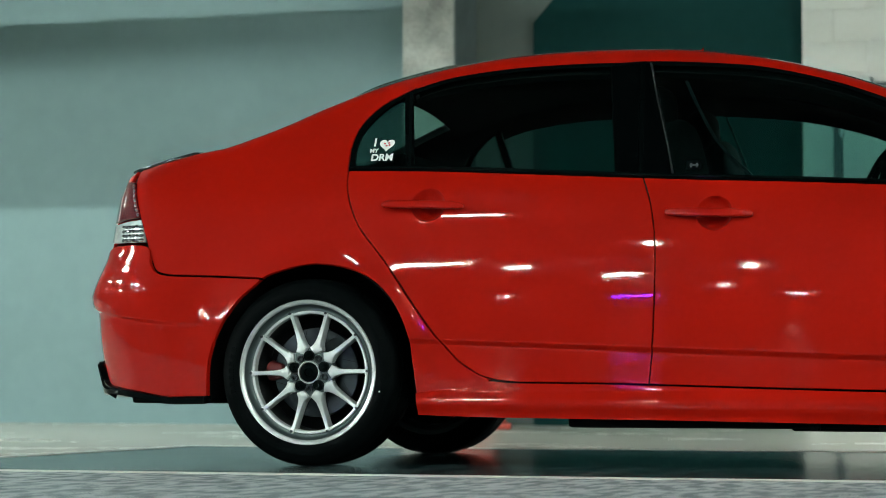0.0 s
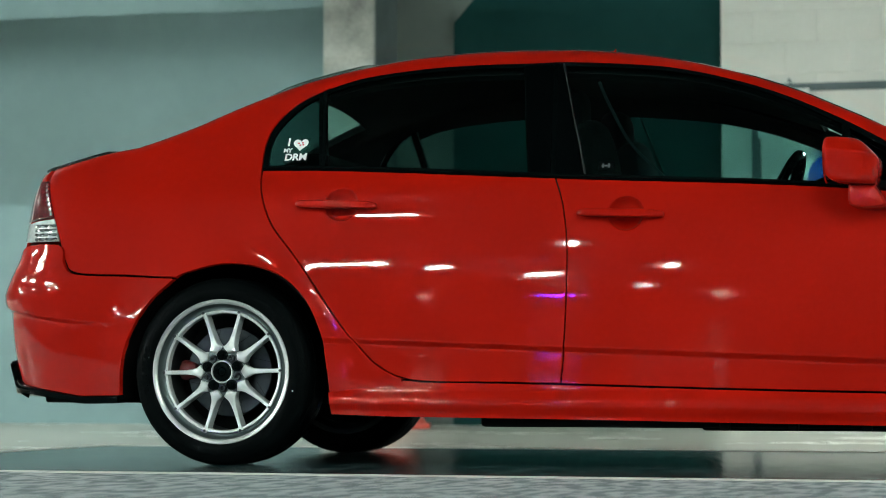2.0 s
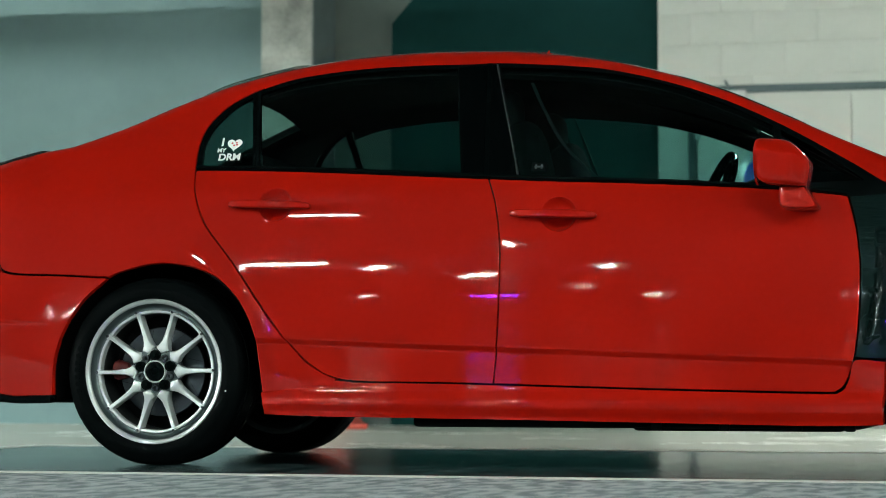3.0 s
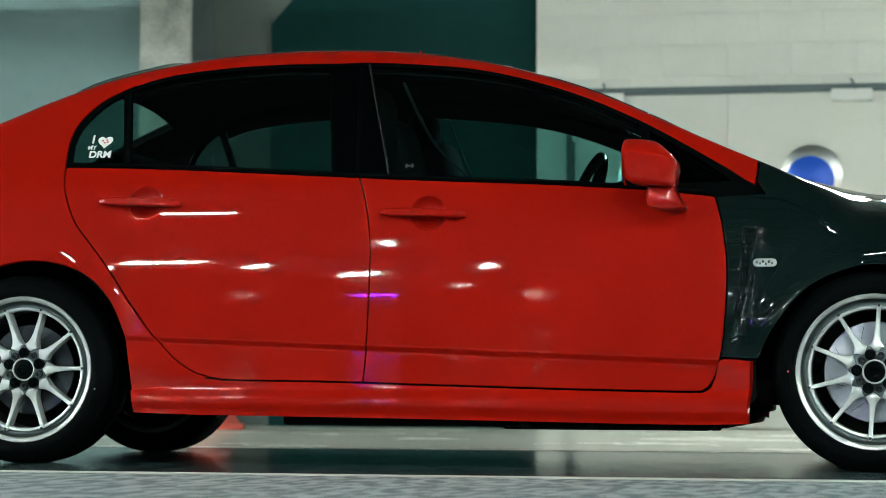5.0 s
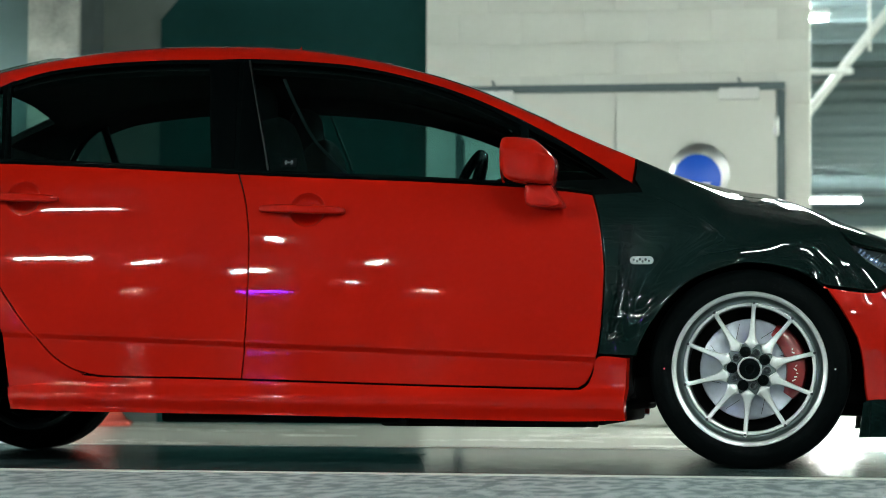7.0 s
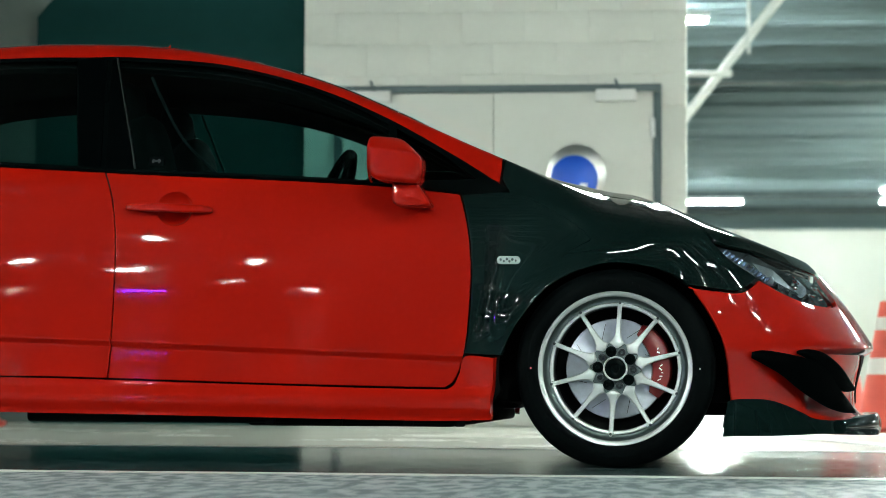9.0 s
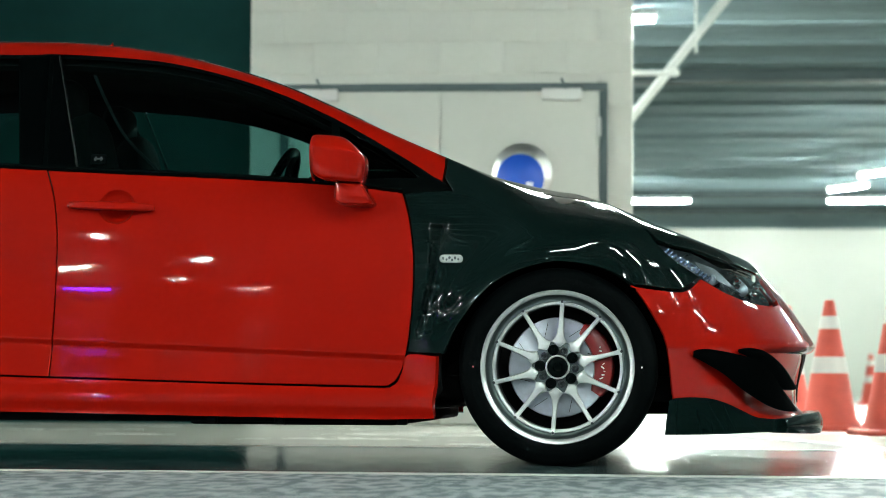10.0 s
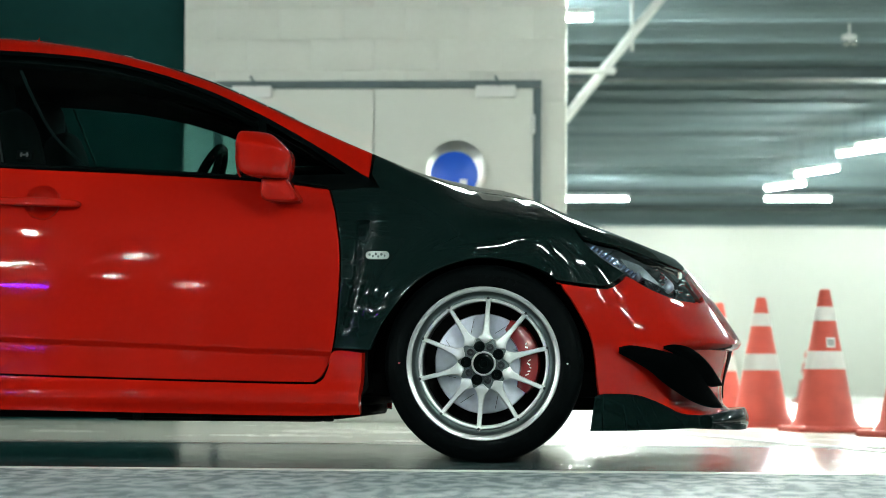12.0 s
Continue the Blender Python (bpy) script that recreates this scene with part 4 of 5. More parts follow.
def on_skin(u, z, out):
    n = outward(u, z)
    p = skin(u, z) + n * out
    right = (skin(u + 0.01, z) - skin(u - 0.01, z)).normalized()
    up = n.cross(right)
    return Matrix(((right.x, up.x, n.x, p.x), (right.y, up.y, n.y, p.y), (right.z, up.z, n.z, p.z), (0, 0, 0, 1)))


sticker = thing("sticker", "white lettered sticker with a heart on the rear quarter glass", "sticker")
lettering("I", 0.042, WHITE, sticker, on_skin(0.190, 1.052, 0.004))
lettering("MY", 0.021, WHITE, sticker, on_skin(0.190, 1.024, 0.004))
lettering("DRM", 0.036, WHITE, sticker, on_skin(0.222, 1.000, 0.004))
bm = bmesh.new()
heart = [(0.0016 * 16 * math.sin(t) ** 3, 0.0016 * (13 * math.cos(t) - 5 * math.cos(2 * t) - 2 * math.cos(3 * t) - math.cos(4 * t))) for t in (2 * math.pi * k / 40 for k in range(40))]
face = bm.faces.new([bm.verts.new((x, y, 0)) for x, y in heart])
ext = bmesh.ops.extrude_face_region(bm, geom=[face])["geom"]
for v in ext:
    if isinstance(v, bmesh.types.BMVert):
        v.co.z += 0.001
part("heart", bm, WHITE, sticker, "white heart", on_skin(0.232, 1.044, 0.004))
bm = bmesh.new()
for x, y in ((-0.008, 0.004), (0.006, 0.006), (-0.001, -0.004), (0.009, -0.002)):
    blob(bm, (x, y, 0.0016), (0.004, 0.0035, 0.0006), 2, 6, 8)
part("heart_print", bm, PINK, sticker, "faded red print")
bpy.data.objects["heart_print"].matrix_basis = on_skin(0.232, 1.044, 0.004)
tag_plate = thing("door_tag", "small dark sticker with pale print on the front window", "sticker")
bm = slab(-0.024, 0.024, -0.017, 0.017, 0, 0.001)
part("backing", bm, GLOSS_BLACK, tag_plate, "", on_skin(1.262, 0.945, 0.002))
bm = slab(-0.014, 0.014, -0.003, 0.003, 0, 0.001)
block(bm, -0.012, -0.006, -0.008, 0.008, 0, 0.001)
block(bm, 0.006, 0.012, -0.008, 0.008, 0, 0.001)
part("print", bm, LAMP_GREY, tag_plate, "", on_skin(1.262, 0.945, 0.0035))


# wheels
def spoke(bm, angle):
    rings = []
    for r, w, y0, y1 in ((0.062, 0.004, -0.082, -0.05), (0.066, 0.016, -0.0855, -0.048), (0.072, 0.0330, -0.087, -0.045), (0.077, 0.0455, -0.0875, -0.042), (0.082, 0.0390, -0.0875, -0.04), (0.090, 0.0290, -0.086, -0.04), (0.102, 0.0215, -0.084, -0.04), (0.125, 0.0165, -0.083, -0.04), (0.16, 0.0140, -0.083, -0.04), (0.185, 0.0140, -0.085, -0.04), (0.194, 0.0170, -0.088, -0.04), (0.200, 0.0240, -0.088, -0.05)):
        w /= 2
        ring = [(r, y0 + 0.0006, -w * 0.72), (r, y0, 0), (r, y0 + 0.0006, w * 0.72), (r, y0 + 0.005, w), (r, y1, w * 0.8), (r, y1, -w * 0.8), (r, y0 + 0.005, -w)]
        rings.append([bm.verts.new(pose(0, 0, 0, 0, -angle, 0) @ Vector(p)) for p in ring])
    for a, b in zip(rings, rings[1:]):
        for i in range(7):
            bm.faces.new((a[i], a[(i + 1) % 7], b[(i + 1) % 7], b[i]))


def wheel(at, turn, front, caliper_at):
    w = new("wheel")
    w.empty_display_size = 0.1
    w.parent = car
    w.matrix_basis = at
    tyre = part("tyre", lathe([(0.226, -0.098), (0.236, -0.106), (0.252, -0.110), (0.268, -0.1085), (0.27, -0.1075), (0.284, -0.102), (0.296, -0.094), (0.3025, -0.080), (0.304, -0.05), (0.304, -0.046), (0.299, -0.045), (0.299, -0.040), (0.304, -0.039), (0.305, 0.0), (0.304, 0.039), (0.299, 0.040), (0.299, 0.045), (0.304, 0.046), (0.304, 0.05), (0.3025, 0.080), (0.296, 0.094), (0.27, 0.1075), (0.252, 0.110), (0.226, 0.098)], 96), TYRE, w, "black low-profile tyre")
    bm = bmesh.new()
    for k, a in enumerate((74, 79, 84, 89, 94, 99, 104)):
        m = pose(0, 0, 0, 0, -a, 0)
        for v in bmesh.ops.create_cube(bm, size=1, matrix=m @ Matrix.Translation((0.262, -0.1095, 0)) @ Matrix.Diagonal((0.016, 0.003, 0.013, 1)))["verts"]:
            pass
    part("sidewall_marks", bm, TYRE, tyre, "", pose(0, 0, 0, 0, 4 if front else -90, 0))
    for a, mat in (((0, WHITE), (180, PINK)) if front else ((-14, WHITE),)):
        part("paint_dot", blob(bmesh.new(), (0.256 * math.cos(radians(a)), -0.1103, 0.256 * math.sin(radians(a))), (0.0032, 0.0012, 0.0032), 2, 6, 10), mat, tyre, "small paint dot")
    part("barrel", lathe([(0.190, 0.09), (0.189, -0.03), (0.1885, -0.060), (0.190, -0.078)], 96), BARREL, w, "inner barrel, coloured dark as if shaded")
    rim = part("rim", lathe([(0.2185, -0.088), (0.2195, -0.1000), (0.2205, -0.1035), (0.2220, -0.1048), (0.2290, -0.1072), (0.2325, -0.1078), (0.2355, -0.104), (0.235, -0.096), (0.228, -0.09), (0.226, -0.06), (0.226, 0.09)], 96, close=True), LIP, w, "polished silver rim lip")
    part("rim_well", lathe([(0.1995, -0.080), (0.2005, -0.0735), (0.2050, -0.0725), (0.2120, -0.0760), (0.2175, -0.0880), (0.2195, -0.0985)], 96), SHADED_SILVER, rim, "hollow inside the lip, silver darkened as if shaded")
    part("inner_ring", lathe([(0.1885, -0.060), (0.1890, -0.078), (0.1905, -0.0835), (0.1935, -0.0850), (0.1980, -0.0850), (0.1995, -0.0820), (0.1998, -0.0790)], 96), SILVER, rim, "silver stepped inner ring")
    for k in range(10):
        a = radians(turn + 36 * k)
        part("rim_stud", rod(bmesh.new(), (0.200 * math.cos(a), -0.092, 0.200 * math.sin(a)), (0.200 * math.cos(a), -0.0965, 0.200 * math.sin(a)), 0.0045, 8), DARK_STEEL, rim)
    bm = bmesh.new()
    for k in range(10):
        spoke(bm, turn + 36 * k)
    lathe([(0.032, -0.084), (0.0335, -0.0935), (0.0365, -0.0935), (0.038, -0.080), (0.038, -0.05), (0.0, -0.05)], 48, bm)
    bmesh.ops.recalc_face_normals(bm, faces=bm.faces)
    part("spokes", bm, SILVER, w, "ten slim silver spokes")
    part("hub_disc", lathe([(0.037, -0.083), (0.042, -0.0790), (0.066, -0.0770), (0.079, -0.0760), (0.0795, -0.05)], 48), SHADED_SILVER, w, "recessed bolt circle, silver darkened as if shaded")
    part("hub_cap", lathe([(0.0, -0.0895), (0.012, -0.090), (0.014, -0.0925), (0.026, -0.0935), (0.031, -0.090), (0.032, -0.07)], 32), GLOSS_BLACK, w, "black hub cap")
    for k in range(5):
        a = radians(turn + 18 + 72 * k)
        nut = lathe([(0.0, -0.100), (0.006, -0.100), (0.0075, -0.098), (0.0085, -0.0885), (0.0165, -0.0890), (0.0170, -0.07)], 16)
        part("wheel_nut", nut, GLOSS_BLACK, w, "", Matrix.Translation((0.053 * math.cos(a), -0.003, 0.053 * math.sin(a))))
        a = radians(turn + 54 + 72 * k)
        nut = lathe([(0.004, -0.084), (0.006, -0.0875), (0.011, -0.0875), (0.0125, -0.08)], 12)
        part("bolt_seat", nut, DARK_STEEL, w, "", Matrix.Translation((0.053 * math.cos(a), -0.002, 0.053 * math.sin(a))))
    r = 0.154 if front else 0.146
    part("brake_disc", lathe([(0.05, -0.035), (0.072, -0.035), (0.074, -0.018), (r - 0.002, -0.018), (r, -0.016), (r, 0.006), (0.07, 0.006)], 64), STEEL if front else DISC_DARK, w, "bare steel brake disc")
    disc = [c for c in w.children if c.name.startswith("brake_disc")][0]
    for k in range(8):
        bm = bmesh.new()
        bmesh.ops.create_cube(bm, size=1, matrix=pose(0, 0, 0, 0, -45 * k - 10, 0) @ Matrix.Translation((0.118, -0.0182, 0.018)) @ pose(0, 0, 0, 0, 22, 0) @ Matrix.Diagonal((0.050, 0.001, 0.0014, 1)))
        part("disc_slot", bm, MATT_BLACK, disc)
    bm = bmesh.new()
    lo, hi = (caliper_at - 39, caliper_at + 55) if front else (caliper_at - 12, caliper_at + 12)
    rings = []
    for k in range(13):
        a = lo + (hi - lo) * k / 12
        e = math.sin(math.pi * k / 12) ** 0.4
        ring = []
        for rr, y in ((0.108, -0.022), (0.112, -0.042), (0.128, -0.050), (0.150, -0.050), (0.166, -0.042), (0.172, -0.02), (0.172, 0.03), (0.108, 0.03)):
            ring.append(bm.verts.new(pose(0, 0, 0, 0, -a, 0) @ Vector((0.14 + (rr - 0.14) * (0.6 + 0.4 * e), y * (0.7 + 0.3 * e), 0))))
        rings.append(ring)
    for p, q in zip(rings, rings[1:]):
        for i in range(8):
            bm.faces.new((p[i], p[(i + 1) % 8], q[(i + 1) % 8], q[i]))
    bm.faces.new(rings[0]), bm.faces.new(rings[-1])
    bmesh.ops.recalc_face_normals(bm, faces=bm.faces)
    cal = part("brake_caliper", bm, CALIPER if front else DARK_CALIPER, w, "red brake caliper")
    if front:
        bm = bmesh.new()
        for k in range(9):
            bmesh.ops.create_cube(bm, size=1, matrix=pose(0, 0, 0, 0, -(caliper_at - 18 + 4.6 * k + (3 if k > 4 else 0)), 0) @ Matrix.Translation((0.139 + 0.003 * (k % 3 - 1), -0.0508, 0)) @ pose(0, 0, 0, 0, 25 * (k % 4 - 1.5), 0) @ Matrix.Diagonal((0.012 - 0.003 * (k % 3), 0.0015, 0.0032 + 0.0012 * (k % 2), 1)))
        part("caliper_print", bm, WHITE, cal, "pale worn print")
    a = radians(turn + 252)
    bm = rod(bmesh.new(), (0.195 * math.cos(a), -0.092, 0.195 * math.sin(a)), (0.203 * math.cos(a), -0.078, 0.203 * math.sin(a)), 0.005)
    part("valve", bm, WHITE, w)
    part("inner_flange", lathe([(0.228, 0.090), (0.231, 0.099), (0.226, 0.103), (0.212, 0.099), (0.200, 0.080), (0.192, 0.052)], 64), SHADED_SILVER, rim, "grey inner rim flange")
    # black disc added to close off the dark space behind the spokes
    part("backing", lathe([(0.19, 0.05), (0.0, 0.05)], 32), MATT_BLACK, w)
    return w


for x, turn, front in ((0.0, 1, 0), (2.70, 14, 1)):
    wheel(pose(x, -0.742, 0.304), turn, front, 4 if front else 178)
    wheel(pose(x - 0.060, 0.742, 0.304, 0, 0, 180), turn, front, 176 if front else 2)


# ---- the garage ----
HEIGHT = 4.3
bm = slab(-45, 70, -45, 62, -0.3, 0.0)
setting("floor", bm, FLOOR, "pale glossy epoxy garage floor with soft reflections", "floor")
bm = slab(-1.32, 4.6, -1.55, 1.36, 0.0, 0.002)
setting("walkway_floor", slab(-45, 70, -3.35, -1.55, 0.0, 0.002), LANE, "grey floor strip with its reflections painted as pale patches", "floor")
# floor out of view, coloured dark so that the doors reflect less of it
setting("lane_floor", slab(-45, 70, -45, -3.35, 0.0, 0.002), LANE_DARK, "dark grey painted driving lane", "floor")
bay = setting("bay_floor", bm, BAY, "dark grey glossy painted parking bay", "floor")
for name, box in (("line_front", (-8, 14, -1.60, -1.49)), ("line_back", (-1.36, 4.6, 1.36, 1.43)), ("line_side", (-1.40, -1.33, -1.49, 1.36))):
    setting(name, slab(*box, 0.002, 0.004), LINE, "thin white painted parking line on the floor", "line")
bm = bmesh.new()
a, b = Vector((3.25, 4.8, 0)), Vector((4.45, -0.9, 0))
side_way = Vector(((b - a).y, -(b - a).x, 0)).normalized() * 0.05
vs = [bm.verts.new(p + Vector((0, 0, 0.005))) for p in (a - side_way, a + side_way, b + side_way, b - side_way)]
f = bm.faces.new(vs)
bmesh.ops.recalc_face_normals(bm, faces=bm.faces)
if f.normal.z < 0:
    f.normal_flip()
ext = bmesh.ops.extrude_face_region(bm, geom=[f])["geom"]
for v in ext:
    if isinstance(v, bmesh.types.BMVert):
        v.co.z -= 0.004
setting("line_oblique", bm, LINE, "white painted parking line running obliquely", "line")

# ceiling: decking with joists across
# The unseen front half is coloured darker so the car's black trim reflects less.
for name, y0, y1, mat in (("ceiling_front", -45, 8.0, CEILING_DARKENED), ("ceiling_back", 8.0, 62, CEILING)):
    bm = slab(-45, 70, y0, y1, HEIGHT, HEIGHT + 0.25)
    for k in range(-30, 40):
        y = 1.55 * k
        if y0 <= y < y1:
            block(bm, -45, 70, y, y + 0.10, HEIGHT - (0.20 if mat is CEILING_DARKENED and k % 6 == 2 else 0.055), HEIGHT)
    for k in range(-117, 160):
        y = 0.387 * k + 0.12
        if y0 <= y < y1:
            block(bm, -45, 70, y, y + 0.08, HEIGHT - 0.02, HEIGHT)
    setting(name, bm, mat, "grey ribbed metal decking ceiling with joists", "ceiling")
for y, deep in ((22.75, 0.16), (41.8, 0.14), (45.9, 0.16)):
    setting("ceiling_beam", slab(-45, 70, y, y + 0.34, HEIGHT - deep, HEIGHT + 0.01), BEAM, "dark painted beam under the ceiling", "beam")

# added to hide the row of tubes that brightens the far wall
setting("ceiling_downstand", slab(-45, 70, 50.0, 50.3, HEIGHT - 0.26, HEIGHT + 0.01), CEILING, "pale grey strip added under the ceiling to hide lamps", "beam")

# walls
setting("wall_left", slab(-45, -2.13, 6.80, 7.2, 0, HEIGHT), WALL_TEAL, "grey-green painted concrete wall", "wall")
bm = slab(-2.13, -1.783, 6.55, 7.3, 0, HEIGHT, 0.02)
setting("column", bm, CONCRETE, "rough bare concrete column", "column")
# thin dark sheet that stands in for the shade on the column's flank
setting("column_side", slab(-1.783, -1.779, 6.575, 7.05, 0, HEIGHT), SIDE_SHADE, "concrete column's flank, its shade put on as a dark sheet", "column")
bm = slab(-1.783, -1.37, 7.05, 7.3, 0, HEIGHT)
setting("wall_recess", bm, PALE_WALL, "dim pale green wall strip beside the column", "wall")
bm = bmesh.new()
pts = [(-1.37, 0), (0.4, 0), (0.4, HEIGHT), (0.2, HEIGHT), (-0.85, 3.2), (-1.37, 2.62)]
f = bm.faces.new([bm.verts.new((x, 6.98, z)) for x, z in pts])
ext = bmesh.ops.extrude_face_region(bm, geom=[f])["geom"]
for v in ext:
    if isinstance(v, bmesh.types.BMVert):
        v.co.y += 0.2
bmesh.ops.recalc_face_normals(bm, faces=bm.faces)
setting("wall_dark", bm, DARK_WALL, "dark green wall", "wall")
bm = bmesh.new()
f = bm.faces.new([bm.verts.new((x, 6.985, z)) for x, z in [(-1.37, 2.62), (-0.85, 3.2), (0.2, HEIGHT), (-1.37, HEIGHT)]])
ext = bmesh.ops.extrude_face_region(bm, geom=[f])["geom"]
for v in ext:
    if isinstance(v, bmesh.types.BMVert):
        v.co.y += 0.2
bmesh.ops.recalc_face_normals(bm, faces=bm.faces)
setting("wall_haunch", bm, PALE_WALL, "dim pale green slanting haunch over the dark wall", "wall")
wall_right = setting("wall_right", slab(0.403, 2.809, 6.875, 7.12, 0, HEIGHT), BLOCK, "grey-white painted concrete block wall", "wall")
setting("wall_far", slab(-45, 70, 54, 54.4, 0, HEIGHT), FAR_WALL, "bright white far garage wall", "wall")
setting("ledge_far", slab(-45, 70, 53.85, 54.0, 3.85, 3.91), FAR_WALL, "thin pale ledge along the far wall", "trim")
# added walls and pillars out of view, dark so that little reflects in the car
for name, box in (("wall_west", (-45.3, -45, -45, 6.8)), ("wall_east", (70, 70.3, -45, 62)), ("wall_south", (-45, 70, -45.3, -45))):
    setting(name, slab(*box, 0, HEIGHT), UNSEEN_WALL, "unseen garage wall, coloured dark to keep reflections low", "wall")
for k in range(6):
    setting("pillar", slab(-18.8 + 14 * k, -18.0 + 14 * k, -24.8, -24.0, 0, HEIGHT, 0.02), UNSEEN_WALL, "unseen square garage pillar, coloured dark to keep reflections low", "column")

# added above the view, only to throw shade on the wall's top
duct = setting("duct", slab(-45, -2.2, 4.3, 4.9, 2.66, 3.15, 0.01), FIXTURE, "unseen grey box added to shade the top of the wall", "duct")
for k in range(10):
    block_x = -43 + 4.4 * k
    h = part("hanger", slab(block_x, block_x + 0.04, 4.58, 4.62, 3.15, HEIGHT), BEAM, duct)

# double door
door = thing("double_door", "grey-white steel double door in a dark frame", "door", kind="structure")
bm = slab(0.597, 2.655, 6.835, 6.885, 2.088, 2.135, 0.004)
block(bm, 0.597, 0.650, 6.835, 6.885, 0, 2.085, 0.004)
block(bm, 2.606, 2.655, 6.835, 6.885, 0, 2.085, 0.004)
part("door_frame", bm, FRAME_TEAL, door, "dark grey-green frame")
for k, (x0, x1) in enumerate(((0.653, 1.607), (1.613, 2.603))):
    leaf = part("door_leaf", slab(x0, x1, 6.845, 6.885, 0.012, 2.080, 0.003), DOOR_PAINT, door, "grey-white steel leaf")
    cx = 0.715 if k == 0 else 2.248
    part("door_closer", slab(cx, cx + 0.25, 6.80, 6.846, 2.025, 2.10, 0.008), FIXTURE, leaf, "pale door closer")
    arm = rod(bmesh.new(), (cx + 0.15, 6.80, 2.095), (cx + 0.12, 6.79, 2.16), 0.008)
    part("closer_arm", arm, FRAME_TEAL, leaf)
    hx = x0 if k == 0 else x1
    for z in (0.25, 1.05, 1.86):
        part("hinge", slab(hx - 0.015, hx + 0.015, 6.828, 6.846, z - 0.06, z + 0.06, 0.004), STAINLESS, leaf)
sign = thing("round_sign", "blue round sign on a larger shiny steel disc on the door", "sign", "signs on the double door")
m = Matrix.Translation((2.127, 6.82, 1.572))
part("disc", lathe([(0.0, -0.028), (0.10, -0.022), (0.165, -0.008), (0.186, 0.004), (0.186, 0.024)], 48), STAINLESS, sign, "shiny domed steel disc", m)
part("sign_face", lathe([(0.0, -0.016), (0.143, -0.016), (0.148, -0.012), (0.148, 0.0)], 48), BLUE, sign, "plain blue face", Matrix.Translation((2.117, 6.795, 1.537)))
bm = slab(-0.05, -0.012, -0.004, 0.0, -0.05, 0.03, 0.002)
block(bm, 0.006, 0.05, -0.004, 0, -0.05, 0.05, 0.002)
part("sign_print", bm, WHITE, sign, "white print", Matrix.Translation((2.147, 6.778, 1.46)))

copy_thing(sign, pose(-1.02, 0, 0))

# sloping pipe with its bracket at the corner behind
pipe = thing("drain_pipe", "pale painted sloping pipe with bracket under the ceiling", "pipe")
bm = rod(bmesh.new(), (2.48, 16, 2.70), (3.79, 16, 4.36), 0.047, 16)
part("pipe_run", bm, PIPE, pipe)
bm = rod(bmesh.new(), (2.35, 15.9, 3.366), (3.14, 15.9, 3.366), 0.028, 10)
block(bm, 3.04, 3.12, 15.87, 15.93, 3.33, 3.40, 0.015)
rod(bm, (3.3, 15.9, 3.56), (3.3, 15.9, HEIGHT), 0.015, 8)
part("bracket", bm, PIPE, pipe)
bell = thing("ceiling_lamp", "small pale lamp with two chrome spots on a thin rod", "lamp", at=pose(5.73, 18.8, 4.09))
part("hanger", rod(bmesh.new(), (0, 0, 0), (0, 0, HEIGHT - 4.09), 0.012, 8), PIPE, bell)
part("lamp_head", blob(bmesh.new(), (0, 0, 0.01), (0.085, 0.06, 0.045), 3), FIXTURE, bell)
for x in (-0.035, 0.045):
    part("spot", blob(bmesh.new(), (x, -0.02, -0.045), (0.04, 0.04, 0.04), 2), CHROME, bell, "chrome spot")


# traffic cones
def cone(at):
    c = thing("traffic_cone", "orange traffic cone with two white reflective bands", "traffic cone", "cones in the garage", pose(*at))
    def y_up(bm):
        bmesh.ops.rotate(bm, matrix=Matrix.Rotation(radians(90), 3, "X"), verts=bm.verts)
        return bm
    part("cone_body", y_up(lathe([(0.185, 0.03), (0.172, 0.05), (0.155, 0.07), (0.028, 0.745), (0.022, 0.752), (0.0, 0.752)], 40)), ORANGE, c)
    radius = lambda z: 0.155 + (0.028 - 0.155) * (z - 0.07) / 0.675
    for z0, z1 in ((0.33, 0.425), (0.585, 0.66)):
        part("band", y_up(lathe([(radius(z0) + 0.0005, z0), (radius(z0) + 0.003, z0 + 0.002), (radius(z1) + 0.003, z1 - 0.002), (radius(z1) + 0.0005, z1)], 40)), BAND, c, "white reflective band")
    part("base", slab(-0.205, 0.205, -0.205, 0.205, 0.0, 0.032, 0.012), ORANGE, c)
    return c


first = cone((3.959, 5.95, 0))
for x, y, a in ((4.218, 4.72, 12), (3.76, 6.9, 30), (4.53, 3.55, 20), (6.02, 28.3, 5), (-1.385, 5.75, 15)):
    copy_thing(first, pose(x, y, 0, 0, 0, a))
label_ob = thing("cone_label", "small white label with dark print on a cone", "label", at=pose(4.218, 4.72, 0, 0, 0, 17))
part("label_sheet", slab(-0.024, 0.024, -0.002, 0.002, -0.026, 0.026), WHITE, label_ob, "", pose(0, -0.0815, 0.47, -10.7))
for z in (-0.012, 0.0, 0.012):
    part("label_print", slab(-0.018, 0.018, -0.001, 0.001, z - 0.003, z + 0.003), TRIM, label_ob, "", pose(0, -0.0835, 0.47, -10.7))


# tube lights under the ceiling
def tube_light(at):
    t = thing("tube_light", "glowing white fluorescent tube in a slim pale fitting", "lamp", "tube lights", at)
    part("fitting", slab(-0.63, 0.63, -0.06, 0.06, 0.03, 0.09, 0.01), FIXTURE, t)
    bm = rod(bmesh.new(), (-0.6, 0, 0.0), (0.6, 0, 0.0), 0.022, 10)
    part("tube", bm, TUBE, t, "glowing tube")
    for x in (-0.45, 0.45):
        part("rod", rod(bmesh.new(), (x, 0, 0.09), (x, 0, HEIGHT - 3.77), 0.005, 6), BEAM, t)
    return t


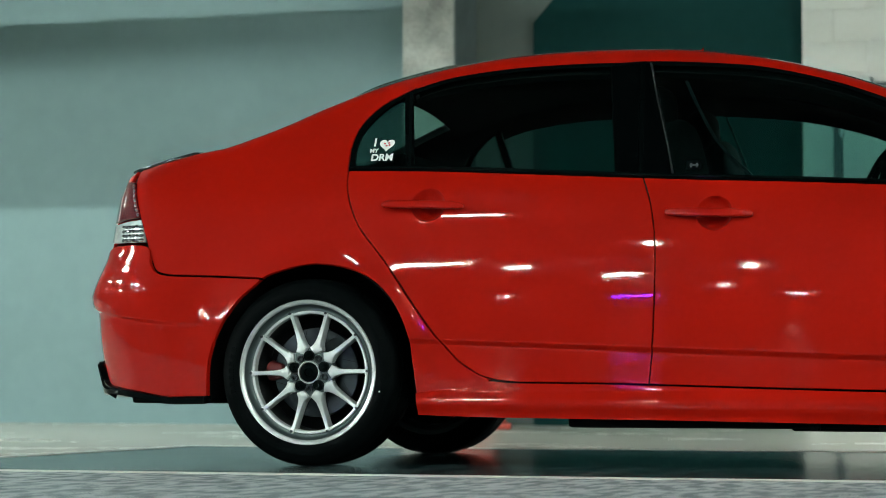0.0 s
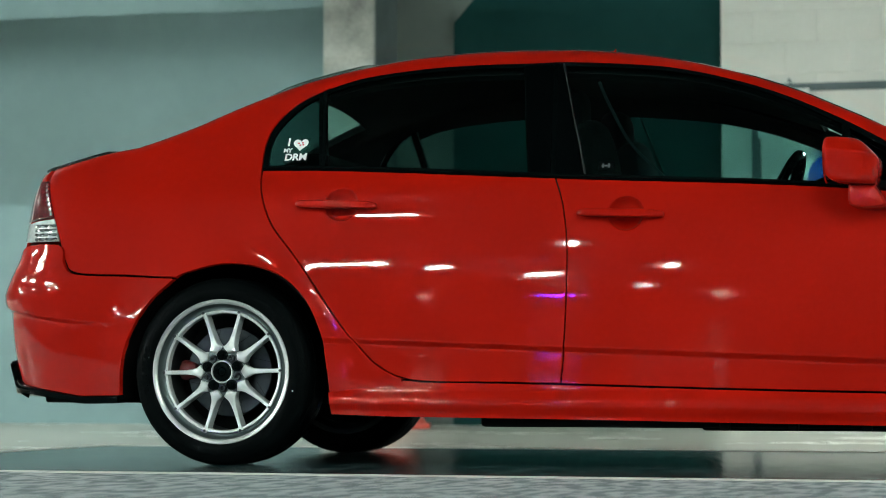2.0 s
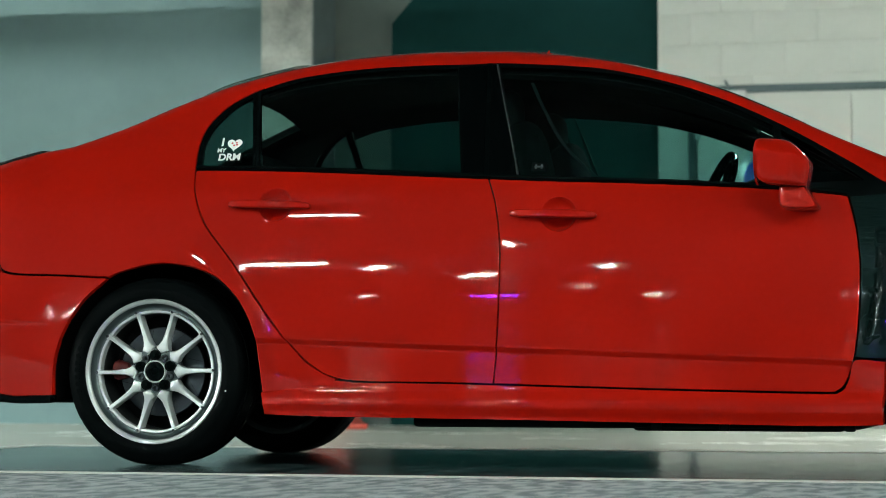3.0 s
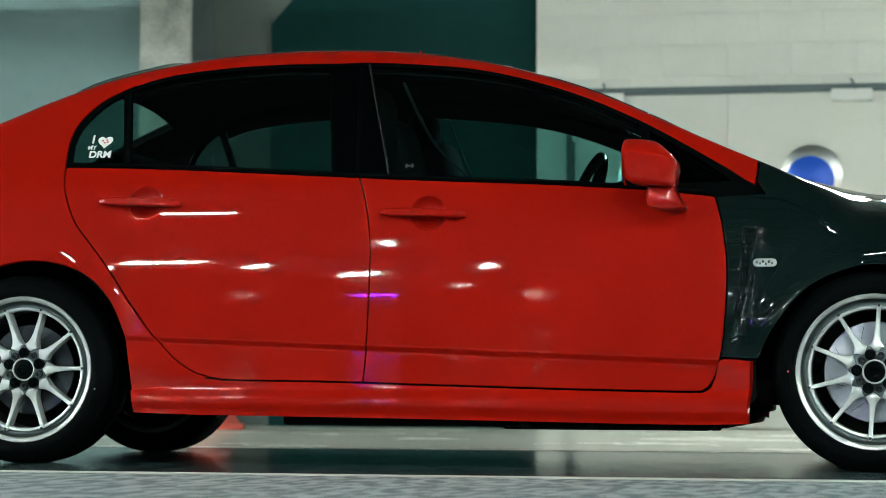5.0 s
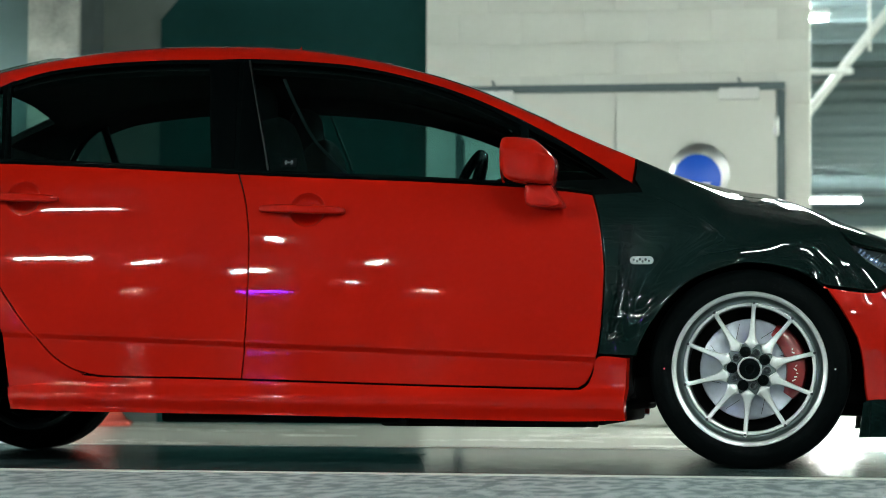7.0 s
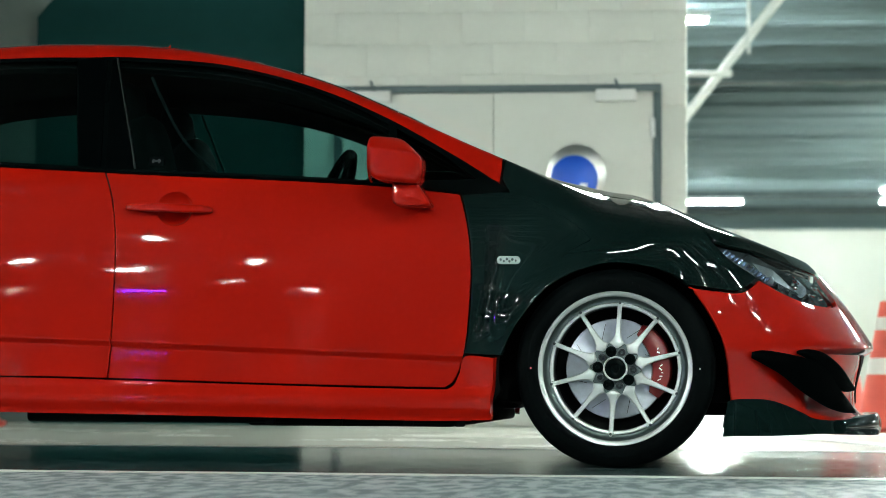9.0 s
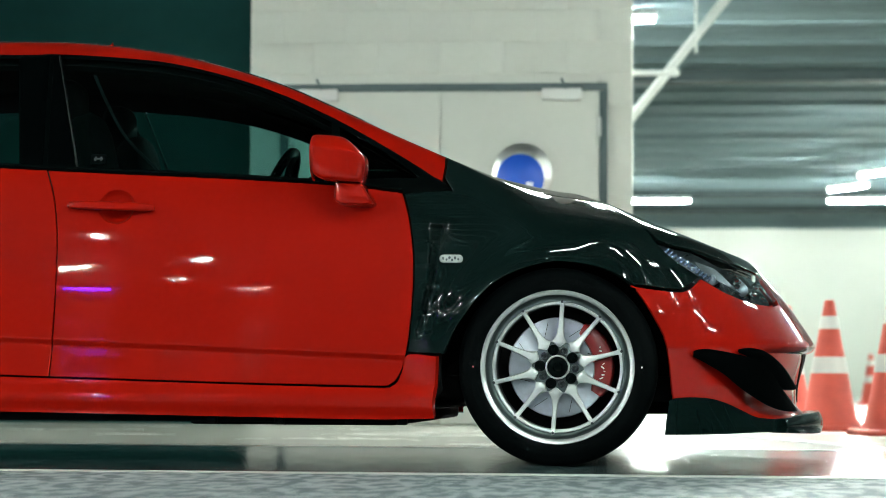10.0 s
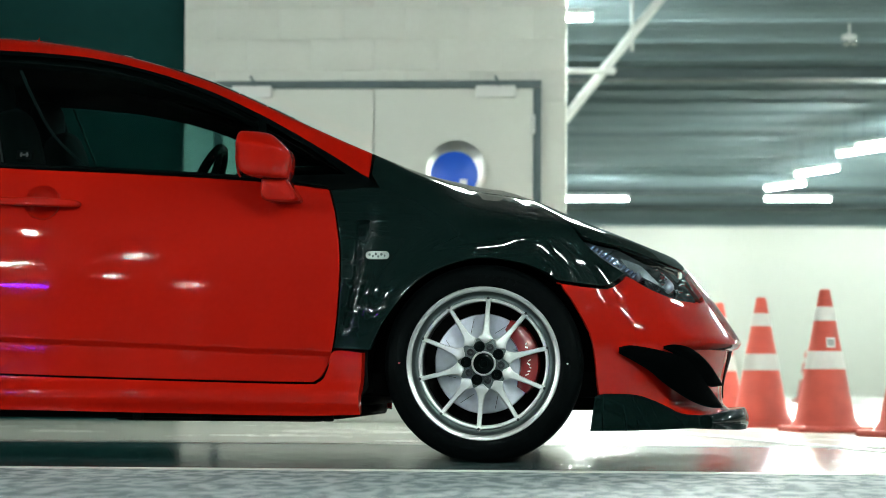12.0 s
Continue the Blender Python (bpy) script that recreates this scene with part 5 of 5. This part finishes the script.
first_tube = tube_light(pose(2.82, 38, 3.77))
# Those at negative x or past x = 8 are unseen, added to brighten the back.
for x, y in ((6.63, 38), (12.5, 38), (18, 38), (-4, 38), (24, 38)):
    copy_thing(first_tube, pose(x, y, 3.77))
for x, y in ((6.18, 35.00), (6.48, 32.02), (6.86, 28.52), (7.03, 27.40), (14, 30), (20, 30)):
    copy_thing(first_tube, pose(x, y, 3.77, 0, 0, 118))
# hidden tubes added to brighten the far wall
for x in (0.5, 5.0, 9.5, 14.0, 19):
    copy_thing(first_tube, pose(x, 50.9, HEIGHT - 0.12))
copy_thing(first_tube, pose(2.28, 16.8, 4.03))
# added out of view to light the floor and cones
for x in (9.0, 13.5, 18):
    copy_thing(first_tube, pose(x, 11, 3.77))
for y, xs, turn in ((3.0, (8.8,), 90), (-5.6, (-7.4, 8.8, 14.3), 90), (-12.5, (-1.6,), 80), (-15.6, (-13, 3.3, 8.8, 14.3), 90), (-17.7, (-5.9,), 8), (-19.4, (-5.1,), 60), (-19.7, (-1.8,), 77), (-23.2, (-13.4, 3.4, 8.8), 90), (-22.8, (-4.4,), 52), (-28.4, (-3.8,), 76), (-29.6, (1.9, 7.4), 90), (-40.6, (-12, -4.1, 1, 6), 62)):
    for x in xs:
        copy_thing(first_tube, pose(x, y, 3.77, 0, 0, turn))
# added lamps out of view, to brighten the bumper and front door
for x, y in ((7.0, -10.8), (8.2, -8.4), (10.4, -10.2), (12.6, -5.6), (9.6, -3.6), (11.0, -7.5)):
    copy_thing(first_tube, pose(x, y, 3.77))
for x, y in ((3.6, 7.5), (3.2, 8.4), (3.1, 9.9), (3.7, -7.4)):
    copy_thing(first_tube, pose(x, y, 3.77) @ Matrix.Diagonal((1, 3.0, 1, 1)))
for x, y in ((-10.1, -7.4), (-12.2, -7.9), (-16.4, -13.5), (-12.8, -18.0), (-15.1, -21.4), (-12.0, -3.2), (-15.9, -4.1), (-21, -6.5), (-29, -14)):
    copy_thing(first_tube, pose(x, y, 3.77, 0, 0, 90) @ Matrix.Diagonal((1.9, 3.0, 1, 1)))
copy_thing(first_tube, pose(-1.65, -6.5, 3.77) @ Matrix.Diagonal((0.42, 1, 1, 1)))
# two unseen lamps added to lift the left floor and lower wall
for x in (-4.6, -8.6):
    copy_thing(first_tube, pose(x, 2.0, 3.77))
neon = thing("violet_tube", "violet neon strip light fixed to a pillar", "lamp")
part("tube", rod(bmesh.new(), (-4.78, -23.90, 2.35), (-4.02, -23.90, 2.35), 0.03, 10), VIOLET, neon, "glowing violet tube")
part("fitting", slab(-4.78, -4.02, -24.0, -23.93, 2.31, 2.39, 0.01), FIXTURE, neon)

# painted blocks of the wall by the door
BLOCK_MESH = finish("block", slab(-0.1992, 0.1992, -0.02, 0.02, -0.0992, 0.0992, 0.0007), BLOCK)
HALF_MESH = finish("half_block", slab(-0.0992, 0.0992, -0.02, 0.02, -0.0992, 0.0992, 0.0007), BLOCK)
for row in range(22):
    z = 0.1 + 0.2 * row
    x = 0.403 + (0.0 if row % 2 else -0.2)
    while x < 2.80:
        x0, x1 = max(x, 0.403), min(x + 0.4, 2.809)
        if x1 - x0 > 0.05 and not (z < 2.1 and x1 > 0.60 and x0 < 2.655):
            short = x1 - x0 < 0.3
            b = new("block", HALF_MESH if short else BLOCK_MESH)
            b.parent = wall_right
            b.location = ((x0 + x1) / 2, 6.8765 + random.uniform(-0.0002, 0.0002), z)
            b.scale = ((x1 - x0) / (0.2 if short else 0.4), 1, 1)
        x += 0.4
